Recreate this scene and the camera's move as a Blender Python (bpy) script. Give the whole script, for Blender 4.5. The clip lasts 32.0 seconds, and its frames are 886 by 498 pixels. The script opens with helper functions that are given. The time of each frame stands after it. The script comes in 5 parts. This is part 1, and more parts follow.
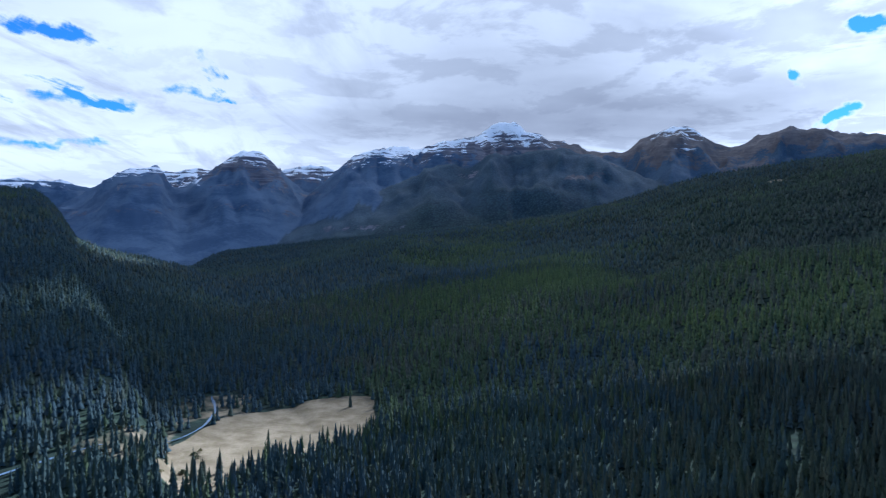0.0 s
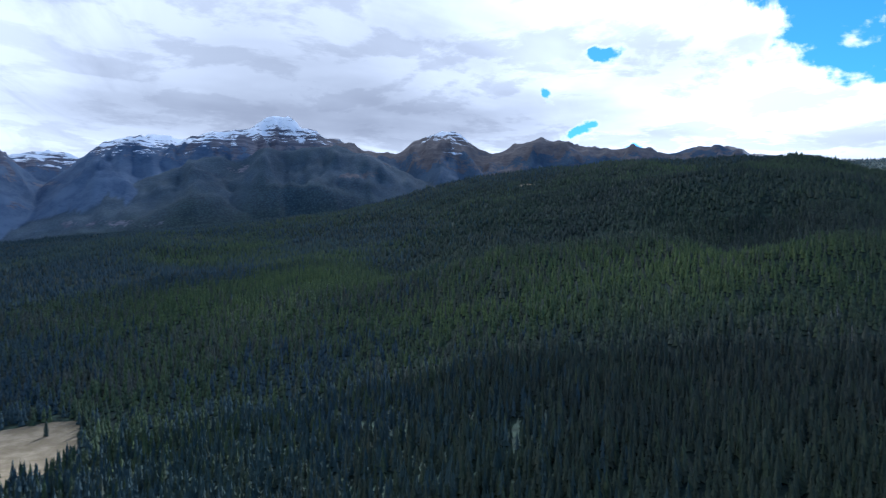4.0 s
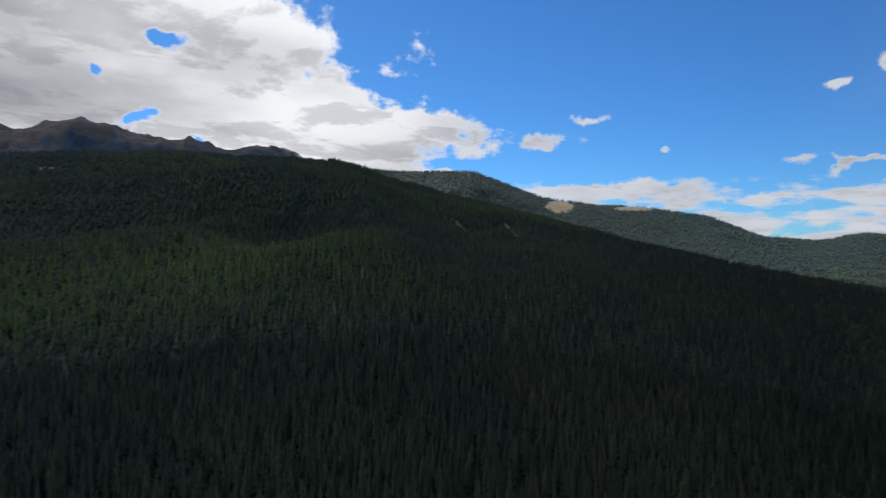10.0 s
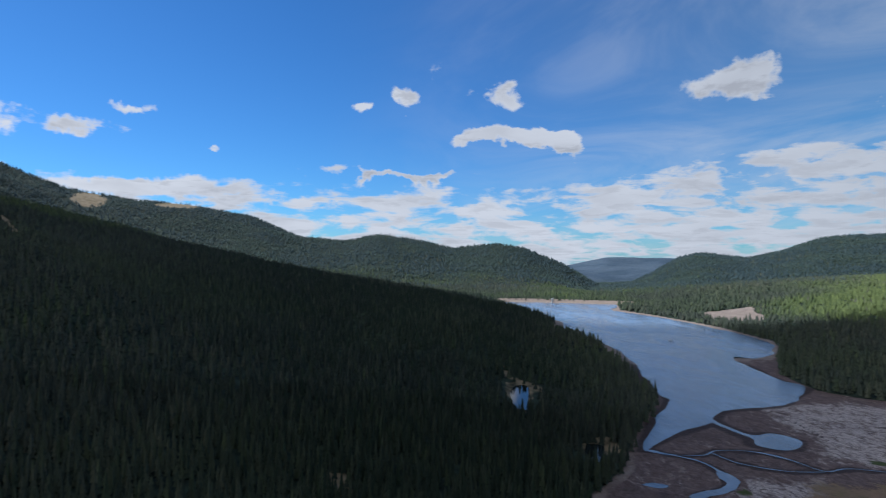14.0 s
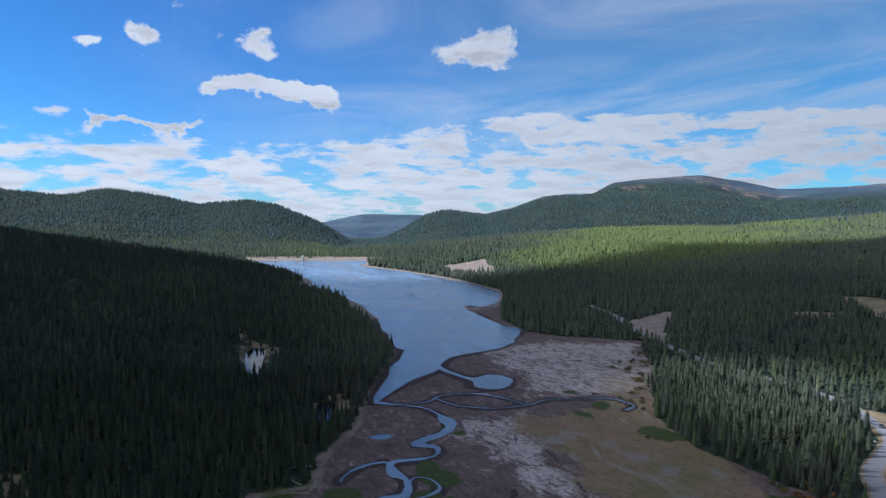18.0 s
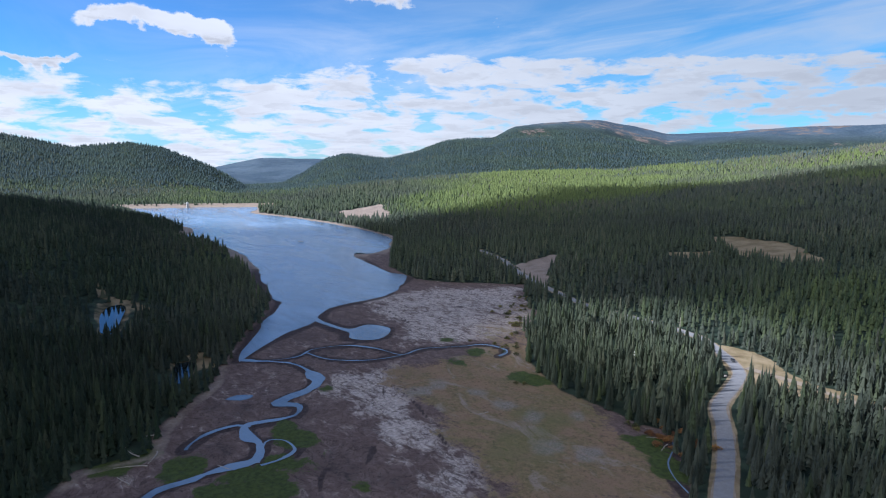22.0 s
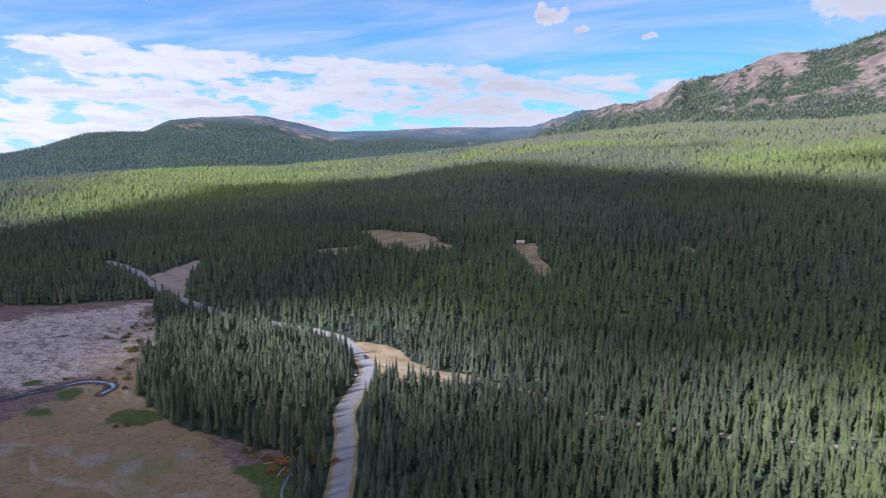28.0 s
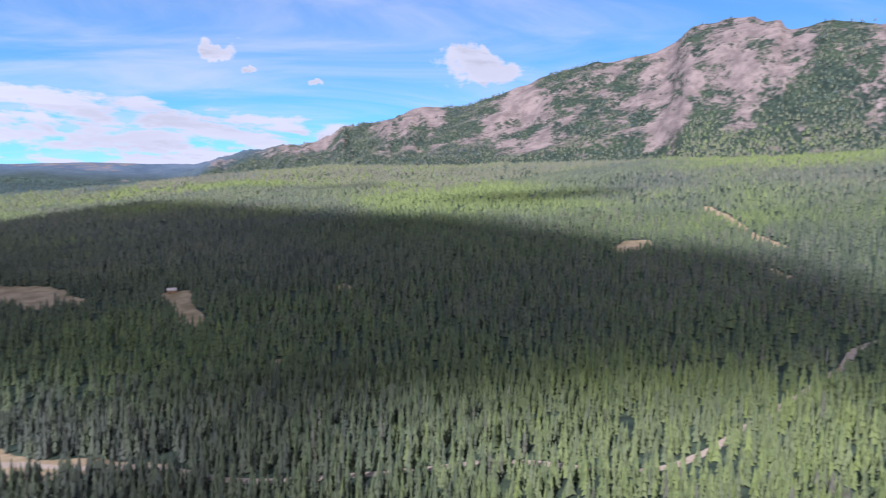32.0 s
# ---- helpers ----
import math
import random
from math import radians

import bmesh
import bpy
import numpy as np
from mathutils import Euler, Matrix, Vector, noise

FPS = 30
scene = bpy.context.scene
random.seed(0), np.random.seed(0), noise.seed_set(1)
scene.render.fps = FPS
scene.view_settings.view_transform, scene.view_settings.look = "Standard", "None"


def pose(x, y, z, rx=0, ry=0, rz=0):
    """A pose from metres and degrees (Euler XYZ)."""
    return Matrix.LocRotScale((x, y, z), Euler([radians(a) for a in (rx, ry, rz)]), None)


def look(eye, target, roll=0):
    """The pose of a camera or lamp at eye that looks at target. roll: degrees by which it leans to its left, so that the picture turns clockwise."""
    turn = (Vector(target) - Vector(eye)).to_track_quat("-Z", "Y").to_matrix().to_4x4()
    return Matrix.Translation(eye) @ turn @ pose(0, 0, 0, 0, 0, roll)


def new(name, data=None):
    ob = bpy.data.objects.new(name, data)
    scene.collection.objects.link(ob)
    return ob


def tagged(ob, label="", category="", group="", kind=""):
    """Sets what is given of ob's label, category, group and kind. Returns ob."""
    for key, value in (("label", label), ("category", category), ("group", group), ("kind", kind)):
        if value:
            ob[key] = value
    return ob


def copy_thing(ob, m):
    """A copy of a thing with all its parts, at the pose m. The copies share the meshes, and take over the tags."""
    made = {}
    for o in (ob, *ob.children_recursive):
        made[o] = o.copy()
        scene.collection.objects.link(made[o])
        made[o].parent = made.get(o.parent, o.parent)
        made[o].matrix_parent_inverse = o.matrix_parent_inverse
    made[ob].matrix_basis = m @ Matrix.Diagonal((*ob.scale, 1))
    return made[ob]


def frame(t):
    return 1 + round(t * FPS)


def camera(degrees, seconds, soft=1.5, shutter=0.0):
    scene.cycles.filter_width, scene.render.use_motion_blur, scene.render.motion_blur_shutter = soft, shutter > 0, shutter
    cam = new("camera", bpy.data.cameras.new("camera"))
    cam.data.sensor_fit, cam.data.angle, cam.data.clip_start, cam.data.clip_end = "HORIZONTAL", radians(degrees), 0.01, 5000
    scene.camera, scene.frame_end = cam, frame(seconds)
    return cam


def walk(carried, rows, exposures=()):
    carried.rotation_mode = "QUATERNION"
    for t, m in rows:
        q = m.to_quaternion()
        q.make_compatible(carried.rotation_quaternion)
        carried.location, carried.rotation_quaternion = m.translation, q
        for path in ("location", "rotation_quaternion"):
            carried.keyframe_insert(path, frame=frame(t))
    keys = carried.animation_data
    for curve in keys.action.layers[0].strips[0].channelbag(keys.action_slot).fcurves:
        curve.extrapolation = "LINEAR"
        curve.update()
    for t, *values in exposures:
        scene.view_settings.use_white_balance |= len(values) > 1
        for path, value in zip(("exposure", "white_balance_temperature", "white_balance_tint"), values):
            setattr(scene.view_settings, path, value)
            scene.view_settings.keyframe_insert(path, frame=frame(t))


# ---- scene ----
cam = camera(70.3, 32.0, soft=1.15, shutter=0.5)
METRES, EYE, TILT, LEAN, TURN = 220.0, 114.0, 0.0, 0.0, 0.0
ROWS = [
    (0.0, 0.0, 0.0, 0.0, 0.0, 0.0, -0.0),
    (0.5, 0.0144, 0.014, -0.0008, -2.48, -0.01, -0.0),
    (1.0, 0.0294, 0.0269, -0.0016, -5.06, -0.02, 0.01),
    (1.5, 0.0444, 0.0393, -0.0027, -7.69, -0.04, 0.01),
    (2.0, 0.0602, 0.0501, -0.0033, -10.12, -0.06, 0.02),
    (2.5, 0.0759, 0.061, -0.0039, -12.52, -0.07, 0.04),
    (3.0, 0.0915, 0.0706, -0.0048, -14.92, -0.09, 0.02),
    (3.5, 0.1084, 0.0797, -0.0054, -17.31, -0.11, 0.03),
    (5.5, 0.1787, 0.1074, -0.0061, -27.88, -0.25, -0.01),
    (6.0, 0.1974, 0.1132, -0.007, -30.54, -0.26, -0.05),
    (6.5, 0.2155, 0.1175, -0.0076, -33.42, -0.28, -0.07),
    (7.0, 0.2338, 0.121, -0.0082, -36.08, -0.3, -0.09),
    (7.5, 0.2518, 0.1231, -0.0087, -38.98, -0.33, -0.15),
    (8.0, 0.2704, 0.1247, -0.0096, -42.05, -0.35, -0.19),
    (8.5, 0.2886, 0.125, -0.01, -44.84, -0.37, -0.22),
    (9.0, 0.3079, 0.1234, -0.0104, -48.46, -0.37, -0.24),
    (9.5, 0.3263, 0.1211, -0.0109, -53.11, -0.36, -0.31),
    (10.0, 0.3461, 0.1179, -0.0115, -58.05, -0.34, -0.32),
    (10.5, 0.3632, 0.1113, -0.0118, -63.12, -0.32, -0.37),
    (11.0, 0.3795, 0.1046, -0.0134, -68.32, -0.27, -0.43),
    (11.5, 0.3961, 0.0958, -0.014, -73.68, -0.26, -0.52),
    (12.0, 0.4122, 0.0867, -0.016, -77.63, -0.23, -0.52),
    (12.5, 0.4257, 0.075, -0.015, -82.24, -0.2, -0.56),
    (13.0, 0.4351, 0.0643, -0.0153, -89.58, -0.13, -0.58),
    (13.5, 0.4429, 0.0572, -0.0152, -93.74, -0.12, -0.6),
    (14.0, 0.4482, 0.049, -0.0163, -97.46, -0.09, -0.58),
    (14.5, 0.4544, 0.0411, -0.016, -101.5, -0.08, -0.63),
    (16.5, 0.4724, 0.001, -0.0158, -112.37, -0.24, -0.7),
    (17.0, 0.4769, -0.011, -0.0162, -114.83, -0.95, -0.76),
    (17.5, 0.4807, -0.0236, -0.0168, -117.08, -2.11, -0.82),
    (18.0, 0.4829, -0.0363, -0.017, -119.21, -3.74, -0.84),
    (18.5, 0.4856, -0.0501, -0.0175, -121.38, -5.6, -0.9),
    (19.0, 0.4873, -0.0633, -0.0176, -123.64, -7.38, -0.94),
    (19.5, 0.4889, -0.0776, -0.0171, -125.85, -8.5, -0.97),
    (20.0, 0.4903, -0.0917, -0.0168, -127.22, -8.53, -0.97),
    (20.5, 0.4915, -0.1056, -0.0162, -127.59, -8.56, -0.95),
    (21.0, 0.4927, -0.1204, -0.0158, -127.74, -8.59, -0.94),
    (21.5, 0.4937, -0.1357, -0.0153, -127.72, -8.64, -0.92),
    (22.0, 0.4946, -0.1509, -0.0153, -127.7, -8.67, -0.92),
    (22.5, 0.4951, -0.1665, -0.015, -127.92, -8.71, -0.91),
    (23.0, 0.4954, -0.182, -0.0139, -128.19, -8.76, -0.87),
    (23.5, 0.4951, -0.1988, -0.0138, -130.55, -8.73, -0.9),
    (24.0, 0.4944, -0.2144, -0.0134, -133.86, -8.7, -0.91),
    (24.5, 0.4936, -0.2304, -0.0139, -136.29, -8.68, -0.96),
    (25.0, 0.4925, -0.2458, -0.0133, -138.68, -8.67, -1.01),
    (25.5, 0.4898, -0.2618, -0.0129, -141.7, -8.63, -1.02),
    (26.0, 0.487, -0.2781, -0.0135, -144.99, -8.56, -1.07),
    (26.5, 0.483, -0.2939, -0.0123, -148.32, -8.55, -1.09),
    (28.5, 0.4663, -0.3396, -0.0126, -159.41, -8.4, -1.24),
    (29.0, 0.4611, -0.3498, -0.0124, -162.45, -8.37, -1.26),
    (29.5, 0.4547, -0.3593, -0.0118, -165.66, -8.32, -1.31),
    (30.0, 0.4476, -0.3696, -0.0112, -168.78, -8.23, -1.35),
    (30.5, 0.4395, -0.3799, -0.0097, -171.52, -6.68, -1.38),
    (31.0, 0.4288, -0.3895, -0.0091, -175.33, -4.63, -1.37),
    (31.5, 0.4171, -0.399, -0.0091, -180.15, -4.32, -1.34),
    (32.0, 0.4069, -0.4084, -0.0078, -185.51, -4.21, -1.4),
]
EXPOSURES = [(0, 0.82, 4750, 11), (3, 1.0, 4850, 11), (6, 0.94, 5100, 10), (8, 0.52, 5650, 10), (10, 0.26, 5900, 11), (12, 0.24, 5700, 11), (14, 0.30, 5600, 11), (17, 0.40, 5400, 11), (21, 0.76, 5500, 13), (26, 0.82, 5600, 15), (29, 1.08, 5700, 25), (32, 1.10, 5650, 26)]
walk(cam, [(t, pose(0, 0, EYE, TILT, LEAN, TURN) @ pose(METRES * x, METRES * y, METRES * z, 90 + pitch, roll, yaw)) for t, x, y, z, yaw, pitch, roll in ROWS], EXPOSURES)

# Headings are degrees clockwise from the first view; CENTRE lies amid the flight path.
CENTRE = (77.0, -22.0)

# ---- world, sun, clouds that shade the valley ----
SUN_HEADING, SUN_HEIGHT = 32.0, 40.0
SUN_WAY = Vector((math.sin(radians(SUN_HEADING)) * math.cos(radians(SUN_HEIGHT)), math.cos(radians(SUN_HEADING)) * math.cos(radians(SUN_HEIGHT)), math.sin(radians(SUN_HEIGHT))))
sun = new("sun", bpy.data.lights.new("sun", "SUN"))
sun.data.energy, sun.data.angle, sun.data.color = 5.0, radians(1.0), (1.0, 0.95, 0.87)
sun.matrix_world = look(SUN_WAY * 3000, (0, 0, 0))


class Nodes:
    """Short hand for building node trees."""

    def __init__(self, tree):
        self.tree = tree

    def add(self, kind, *plugs, **settings):
        node = self.tree.nodes.new(kind)
        for key, value in settings.items():
            setattr(node, key, value)
        for key, value in plugs:
            self.plug(node.inputs[key], value)
        return node

    def plug(self, socket, value):
        if isinstance(value, bpy.types.NodeSocket):
            self.tree.links.new(value, socket)
        elif isinstance(value, tuple) and len(value) == 3 and socket.type == "RGBA":
            socket.default_value = (*value, 1)
        else:
            socket.default_value = value

    def math(self, op, a, b=0.0, c=0.0, clamp=False):
        return self.add("ShaderNodeMath", (0, a), (1, b), (2, c), operation=op, use_clamp=clamp).outputs[0]

    def vec(self, op, a, b=(0, 0, 0)):
        node = self.add("ShaderNodeVectorMath", (0, a), (1, b), operation=op)
        return node.outputs["Value"] if op in ("DOT_PRODUCT", "LENGTH") else node.outputs[0]

    def scaled(self, a, k):
        return self.vec("MULTIPLY", a, k if isinstance(k, tuple) else (k, k, k))

    def noise(self, where, scale, detail=4.0, rough=0.55, warp=0.0):
        return self.add("ShaderNodeTexNoise", ("Vector", where), ("Scale", scale), ("Detail", detail), ("Roughness", rough), ("Distortion", warp)).outputs["Fac"]

    def ramp(self, value, low, high, to_low=0.0, to_high=1.0, smooth=True):
        return self.add("ShaderNodeMapRange", ("Value", value), ("From Min", low), ("From Max", high), ("To Min", to_low), ("To Max", to_high),
                        interpolation_type="SMOOTHSTEP" if smooth else "LINEAR").outputs[0]

    def mix(self, fac, a, b, how="MIX"):
        node = self.add("ShaderNodeMix", data_type="RGBA", blend_type=how)
        self.plug(node.inputs[0], fac), self.plug(node.inputs[6], a), self.plug(node.inputs[7], b)
        return node.outputs[2]

    def attr(self, name):
        return self.add("ShaderNodeAttribute", attribute_name=name).outputs["Fac"]


world = bpy.data.worlds.new("sky")
scene.world = world
world.use_nodes = True
world.node_tree.nodes.clear()
W = Nodes(world.node_tree)
sky = W.add("ShaderNodeTexSky", sky_type="NISHITA", sun_disc=False, sun_elevation=radians(SUN_HEIGHT), sun_rotation=radians(SUN_HEADING), altitude=2000, air_density=1.0, dust_density=0.6, ozone_density=2.0)
way = W.add("ShaderNodeTexCoord").outputs["Generated"]
axes = W.add("ShaderNodeSeparateXYZ", (0, way))
SX, SY, SZ = axes.outputs
flat = W.math("MAXIMUM", W.math("ADD", SZ, 0.095), 0.03)
plan = W.add("ShaderNodeCombineXYZ", (0, W.math("DIVIDE", SX, flat)), (1, W.math("DIVIDE", SY, flat)), (2, 0.0)).outputs[0]
# heading in degrees, 0 at +Y, clockwise
head = W.math("MULTIPLY", W.math("ARCTAN2", SX, SY), 180 / math.pi)
rise = W.math("MULTIPLY", W.math("ARCSINE", SZ), 180 / math.pi)


def bump_of(at, wide, rise_at, tall):
    """1 at a heading and a rise of the sky, falling off over so many degrees."""
    a = W.math("DIVIDE", W.math("SUBTRACT", torn_head, at), wide)
    b = W.math("DIVIDE", W.math("SUBTRACT", torn_rise, rise_at), tall)
    return W.math("EXPONENT", W.math("MULTIPLY", W.math("ADD", W.math("MULTIPLY", a, a), W.math("MULTIPLY", b, b)), -1.0))


head = W.math("ADD", head, W.math("MULTIPLY", W.math("LESS_THAN", head, -120.0), 360.0))
# wind tears the outlines
tear = W.math("SUBTRACT", W.noise(way, 9.0, 5, 0.56, 0.4), 0.5)
tear_up = W.math("SUBTRACT", W.noise(W.vec("ADD", way, (4.7, 1.3, 2.2)), 13.0, 5, 0.56, 0.3), 0.5)
torn_head = W.math("ADD", head, W.math("MULTIPLY", tear, 9.0))
torn_rise = W.math("ADD", rise, W.math("MULTIPLY", tear_up, 4.5))
edge = W.math("ADD", W.math("ADD", torn_head, W.math("MULTIPLY", tear, 14.0)), W.math("MULTIPLY", torn_rise, 1.1))
deck = W.math("SUBTRACT", 1.0, W.ramp(W.math("ABSOLUTE", W.math("SUBTRACT", edge, -10.0)), 70, 86))
big = W.noise(plan, 0.55, 6, 0.6, 0.3)
fine = W.noise(plan, 1.6, 8, 0.62, 0.3)
curl = W.noise(way, 22.0, 6, 0.58, 0.3)
# a bank of level clouds stands over the far hills
bank_top = W.math("ADD", W.ramp(head, 104, 128, 6.2, 9.6), W.ramp(head, 150, 180, 0.0, -1.6))
bank = W.math("MULTIPLY", W.ramp(W.math("SUBTRACT", rise, bank_top), 1.0, -2.6), W.ramp(head, 55, 75))
rolls = W.noise(W.vec("MULTIPLY", way, (12.0, 12.0, 46.0)), 1.0, 7, 0.58, 0.25)
streaks = W.noise(W.scaled(plan, (0.55, 1.1, 1.0)), 0.8, 6, 0.58, 1.6)
cirrus = W.math("MULTIPLY", W.ramp(streaks, 0.34, 0.78, 0.18, 1.0), W.ramp(head, 84, 140, 0.0, 0.66))
mass = W.math("ADD", W.math("MULTIPLY", big, 0.36), W.math("ADD", W.math("MULTIPLY", fine, 0.36), W.math("MULTIPLY", curl, 0.28)))
mass = W.math("ADD", W.math("MULTIPLY", W.math("SUBTRACT", mass, 0.5), 1.7), 0.5)
rolls = W.math("ADD", W.math("MULTIPLY", W.math("SUBTRACT", rolls, 0.5), 1.35), 0.5)
mass = W.math("ADD", mass, W.math("MULTIPLY", W.math("MULTIPLY", bank, 0.7), W.math("SUBTRACT", rolls, mass)))
cover = W.math("ADD", W.math("ADD", mass, W.math("MULTIPLY", deck, 0.37)), W.math("MULTIPLY", bank, W.ramp(head, 85, 125, 0.12, 0.16)))
cover = W.math("SUBTRACT", cover, W.math("MULTIPLY", W.math("SUBTRACT", 1.0, W.math("MAXIMUM", deck, bank)), 0.17))
cover = W.math("ADD", cover, W.ramp(rise, 27, 45, 0.0, 0.16))
# single heaps in the clear part: heading, breadth, rise, height, weight
HEAPS = ((122.0, 4.6, 13.6, 1.4, 0.42), (123.0, 2.4, 15.2, 1.5, 0.30), (99.4, 2.0, 10.1, 0.7, 0.40), (104.0, 3.2, 10.4, 0.9, 0.40), (107.5, 2.6, 10.0, 0.8, 0.40), (108.0, 1.8, 8.8, 1.1, 0.36), (90.5, 1.1, 12.3, 0.6, 0.34), (94.5, 1.5, 12.9, 0.8, 0.34),
         (102.6, 2.4, 13.4, 1.2, 0.38), (71.5, 2.8, 11.0, 0.6, 0.36), (77.4, 1.0, 8.0, 0.3, 0.34), (75.2, 0.7, 13.2, 0.9, 0.22), (166.6, 2.1, 12.1, 0.7, 0.44), (169.1, 0.8, 10.5, 0.4, 0.38), (172.6, 0.6, 9.9, 0.4, 0.36))
ROLLS = ((187.5, 2.6, 13.4, 1.3, 0.42), (190.0, 5.5, 11.4, 1.5, 0.46), (94.0, 9.5, 6.7, 0.5, 0.36), (73.0, 9.0, 5.0, 0.8, 0.30), (57.0, 5.0, 11.0, 1.8, 0.36), (66.5, 5.5, 9.4, 1.0, 0.38))
HOLES = ((34.3, 1.7, 16.7, 0.9, -0.42), (29.4, 0.9, 13.4, 0.9, -0.40), (32.3, 1.4, 10.1, 0.7, -0.42), (37.4, 0.9, 8.5, 0.5, -0.34), (-32.0, 7.0, 16.0, 0.9, -0.30), (-29.5, 6.0, 11.7, 0.7, -0.28), (-31.0, 5.0, 8.0, 0.5, -0.26), (-22.0, 8.0, 13.0, 0.6, -0.22), (62.0, 8.0, 6.9, 0.5, -0.20))
for at, wide, rise_at, tall, much in HEAPS + ROLLS + HOLES:
    cover = W.math("ADD", cover, W.math("MULTIPLY", bump_of(at, wide, rise_at, tall), much))
bands = W.noise(W.scaled(plan, (1.5, 0.40, 1.0)), 1.7, 7, 0.60, 0.6)
leftward = W.ramp(head, 2, -20)
cover = W.math("SUBTRACT", cover, W.math("MULTIPLY", leftward, W.ramp(bands, 0.50, 0.70, 0.0, 0.20)))
veil = W.ramp(cover, 0.52, 0.67)
dense = W.ramp(cover, 0.56, 0.74)
# undersides are greyer than tops
above = W.noise(W.scaled(plan, 0.93), 1.6, 8, 0.62, 0.3)
under = W.ramp(W.math("SUBTRACT", above, fine), -0.02, 0.09)
soft = W.noise(W.vec("ADD", W.scaled(plan, (0.8, 1.2, 1.0)), (3.1, 1.7, 0.0)), 0.8, 5, 0.5, 0.3)
murk = W.math("MULTIPLY", W.math("MULTIPLY", bump_of(9, 19, 15, 8), W.ramp(soft, 0.28, 0.72, 0.7, 1.9)), W.ramp(rise, 7.5, 11.0, 0.25, 1.0))
grey = W.math("ADD", W.math("MULTIPLY", W.math("MULTIPLY", dense, under), 0.4), W.math("MULTIPLY", W.math("MULTIPLY", dense, W.ramp(soft, 0.4, 0.7)), 0.46))
grey = W.math("MULTIPLY", grey, W.math("SUBTRACT", 1.0, W.math("MULTIPLY", W.math("MAXIMUM", leftward, bank), 0.55)))
grey = W.math("ADD", grey, W.math("MULTIPLY", leftward, W.ramp(bands, 0.50, 0.32, 0.0, 0.5)))
grey = W.math("SUBTRACT", 1.0, W.math("EXPONENT", W.math("MULTIPLY", W.math("ADD", grey, murk), -1.15)))
glare = W.mix(deck, W.mix(W.ramp(head, 100, 165), (8.2, 8.15, 8.1), (5.5, 5.7, 5.85)), (9.1, 8.7, 8.2))
glare = W.mix(bump_of(38, 24, 20, 18), glare, (14.0, 13.3, 12.4))
shade = W.mix(grey, glare, (2.75, 2.7, 2.85))
blue = W.mix(1.0, sky.outputs[0], W.mix(W.ramp(head, 95, 150), (0.47, 0.90, 1.27), (0.36, 0.98, 1.22)), "MULTIPLY")
sky_colour = W.mix(W.math("MAXIMUM", veil, cirrus), blue, shade)
W.add("ShaderNodeOutputWorld", (0, W.add("ShaderNodeBackground", (0, sky_colour), (1, 0.065)).outputs[0]))

# ---- materials ----


def material(name):
    m = bpy.data.materials.new(name)
    m.use_nodes = True
    m.node_tree.nodes.clear()
    return m, Nodes(m.node_tree)


def surface(n, colour, rough=0.85, bump=None, strength=0.3, reach=1.0, **more):
    shader = n.add("ShaderNodeBsdfPrincipled", ("Base Color", colour), ("Roughness", rough), *more.items())
    if bump is not None:
        n.plug(shader.inputs["Normal"], n.add("ShaderNodeBump", ("Height", bump), ("Strength", strength), ("Distance", reach)).outputs[0])
    n.add("ShaderNodeOutputMaterial", (0, shader.outputs[0]))
    return shader


def plain(name, colour, rough=0.8, spread=0.25, scale=3.0, **more):
    """A paint or stone of one colour with grain and stains."""
    m, n = material(name)
    where = n.add("ShaderNodeTexCoord").outputs["Object"]
    k = n.math("ADD", n.math("MULTIPLY", n.noise(where, scale, 5), 0.6), n.math("MULTIPLY", n.noise(where, scale * 9, 3), 0.4))
    dark = tuple(c * (1 - spread) for c in colour)
    light = tuple(min(1, c * (1 + spread)) for c in colour)
    surface(n, n.mix(n.ramp(k, 0.3, 0.7), dark, light), rough, k, 0.2, 0.05, **more)
    return m


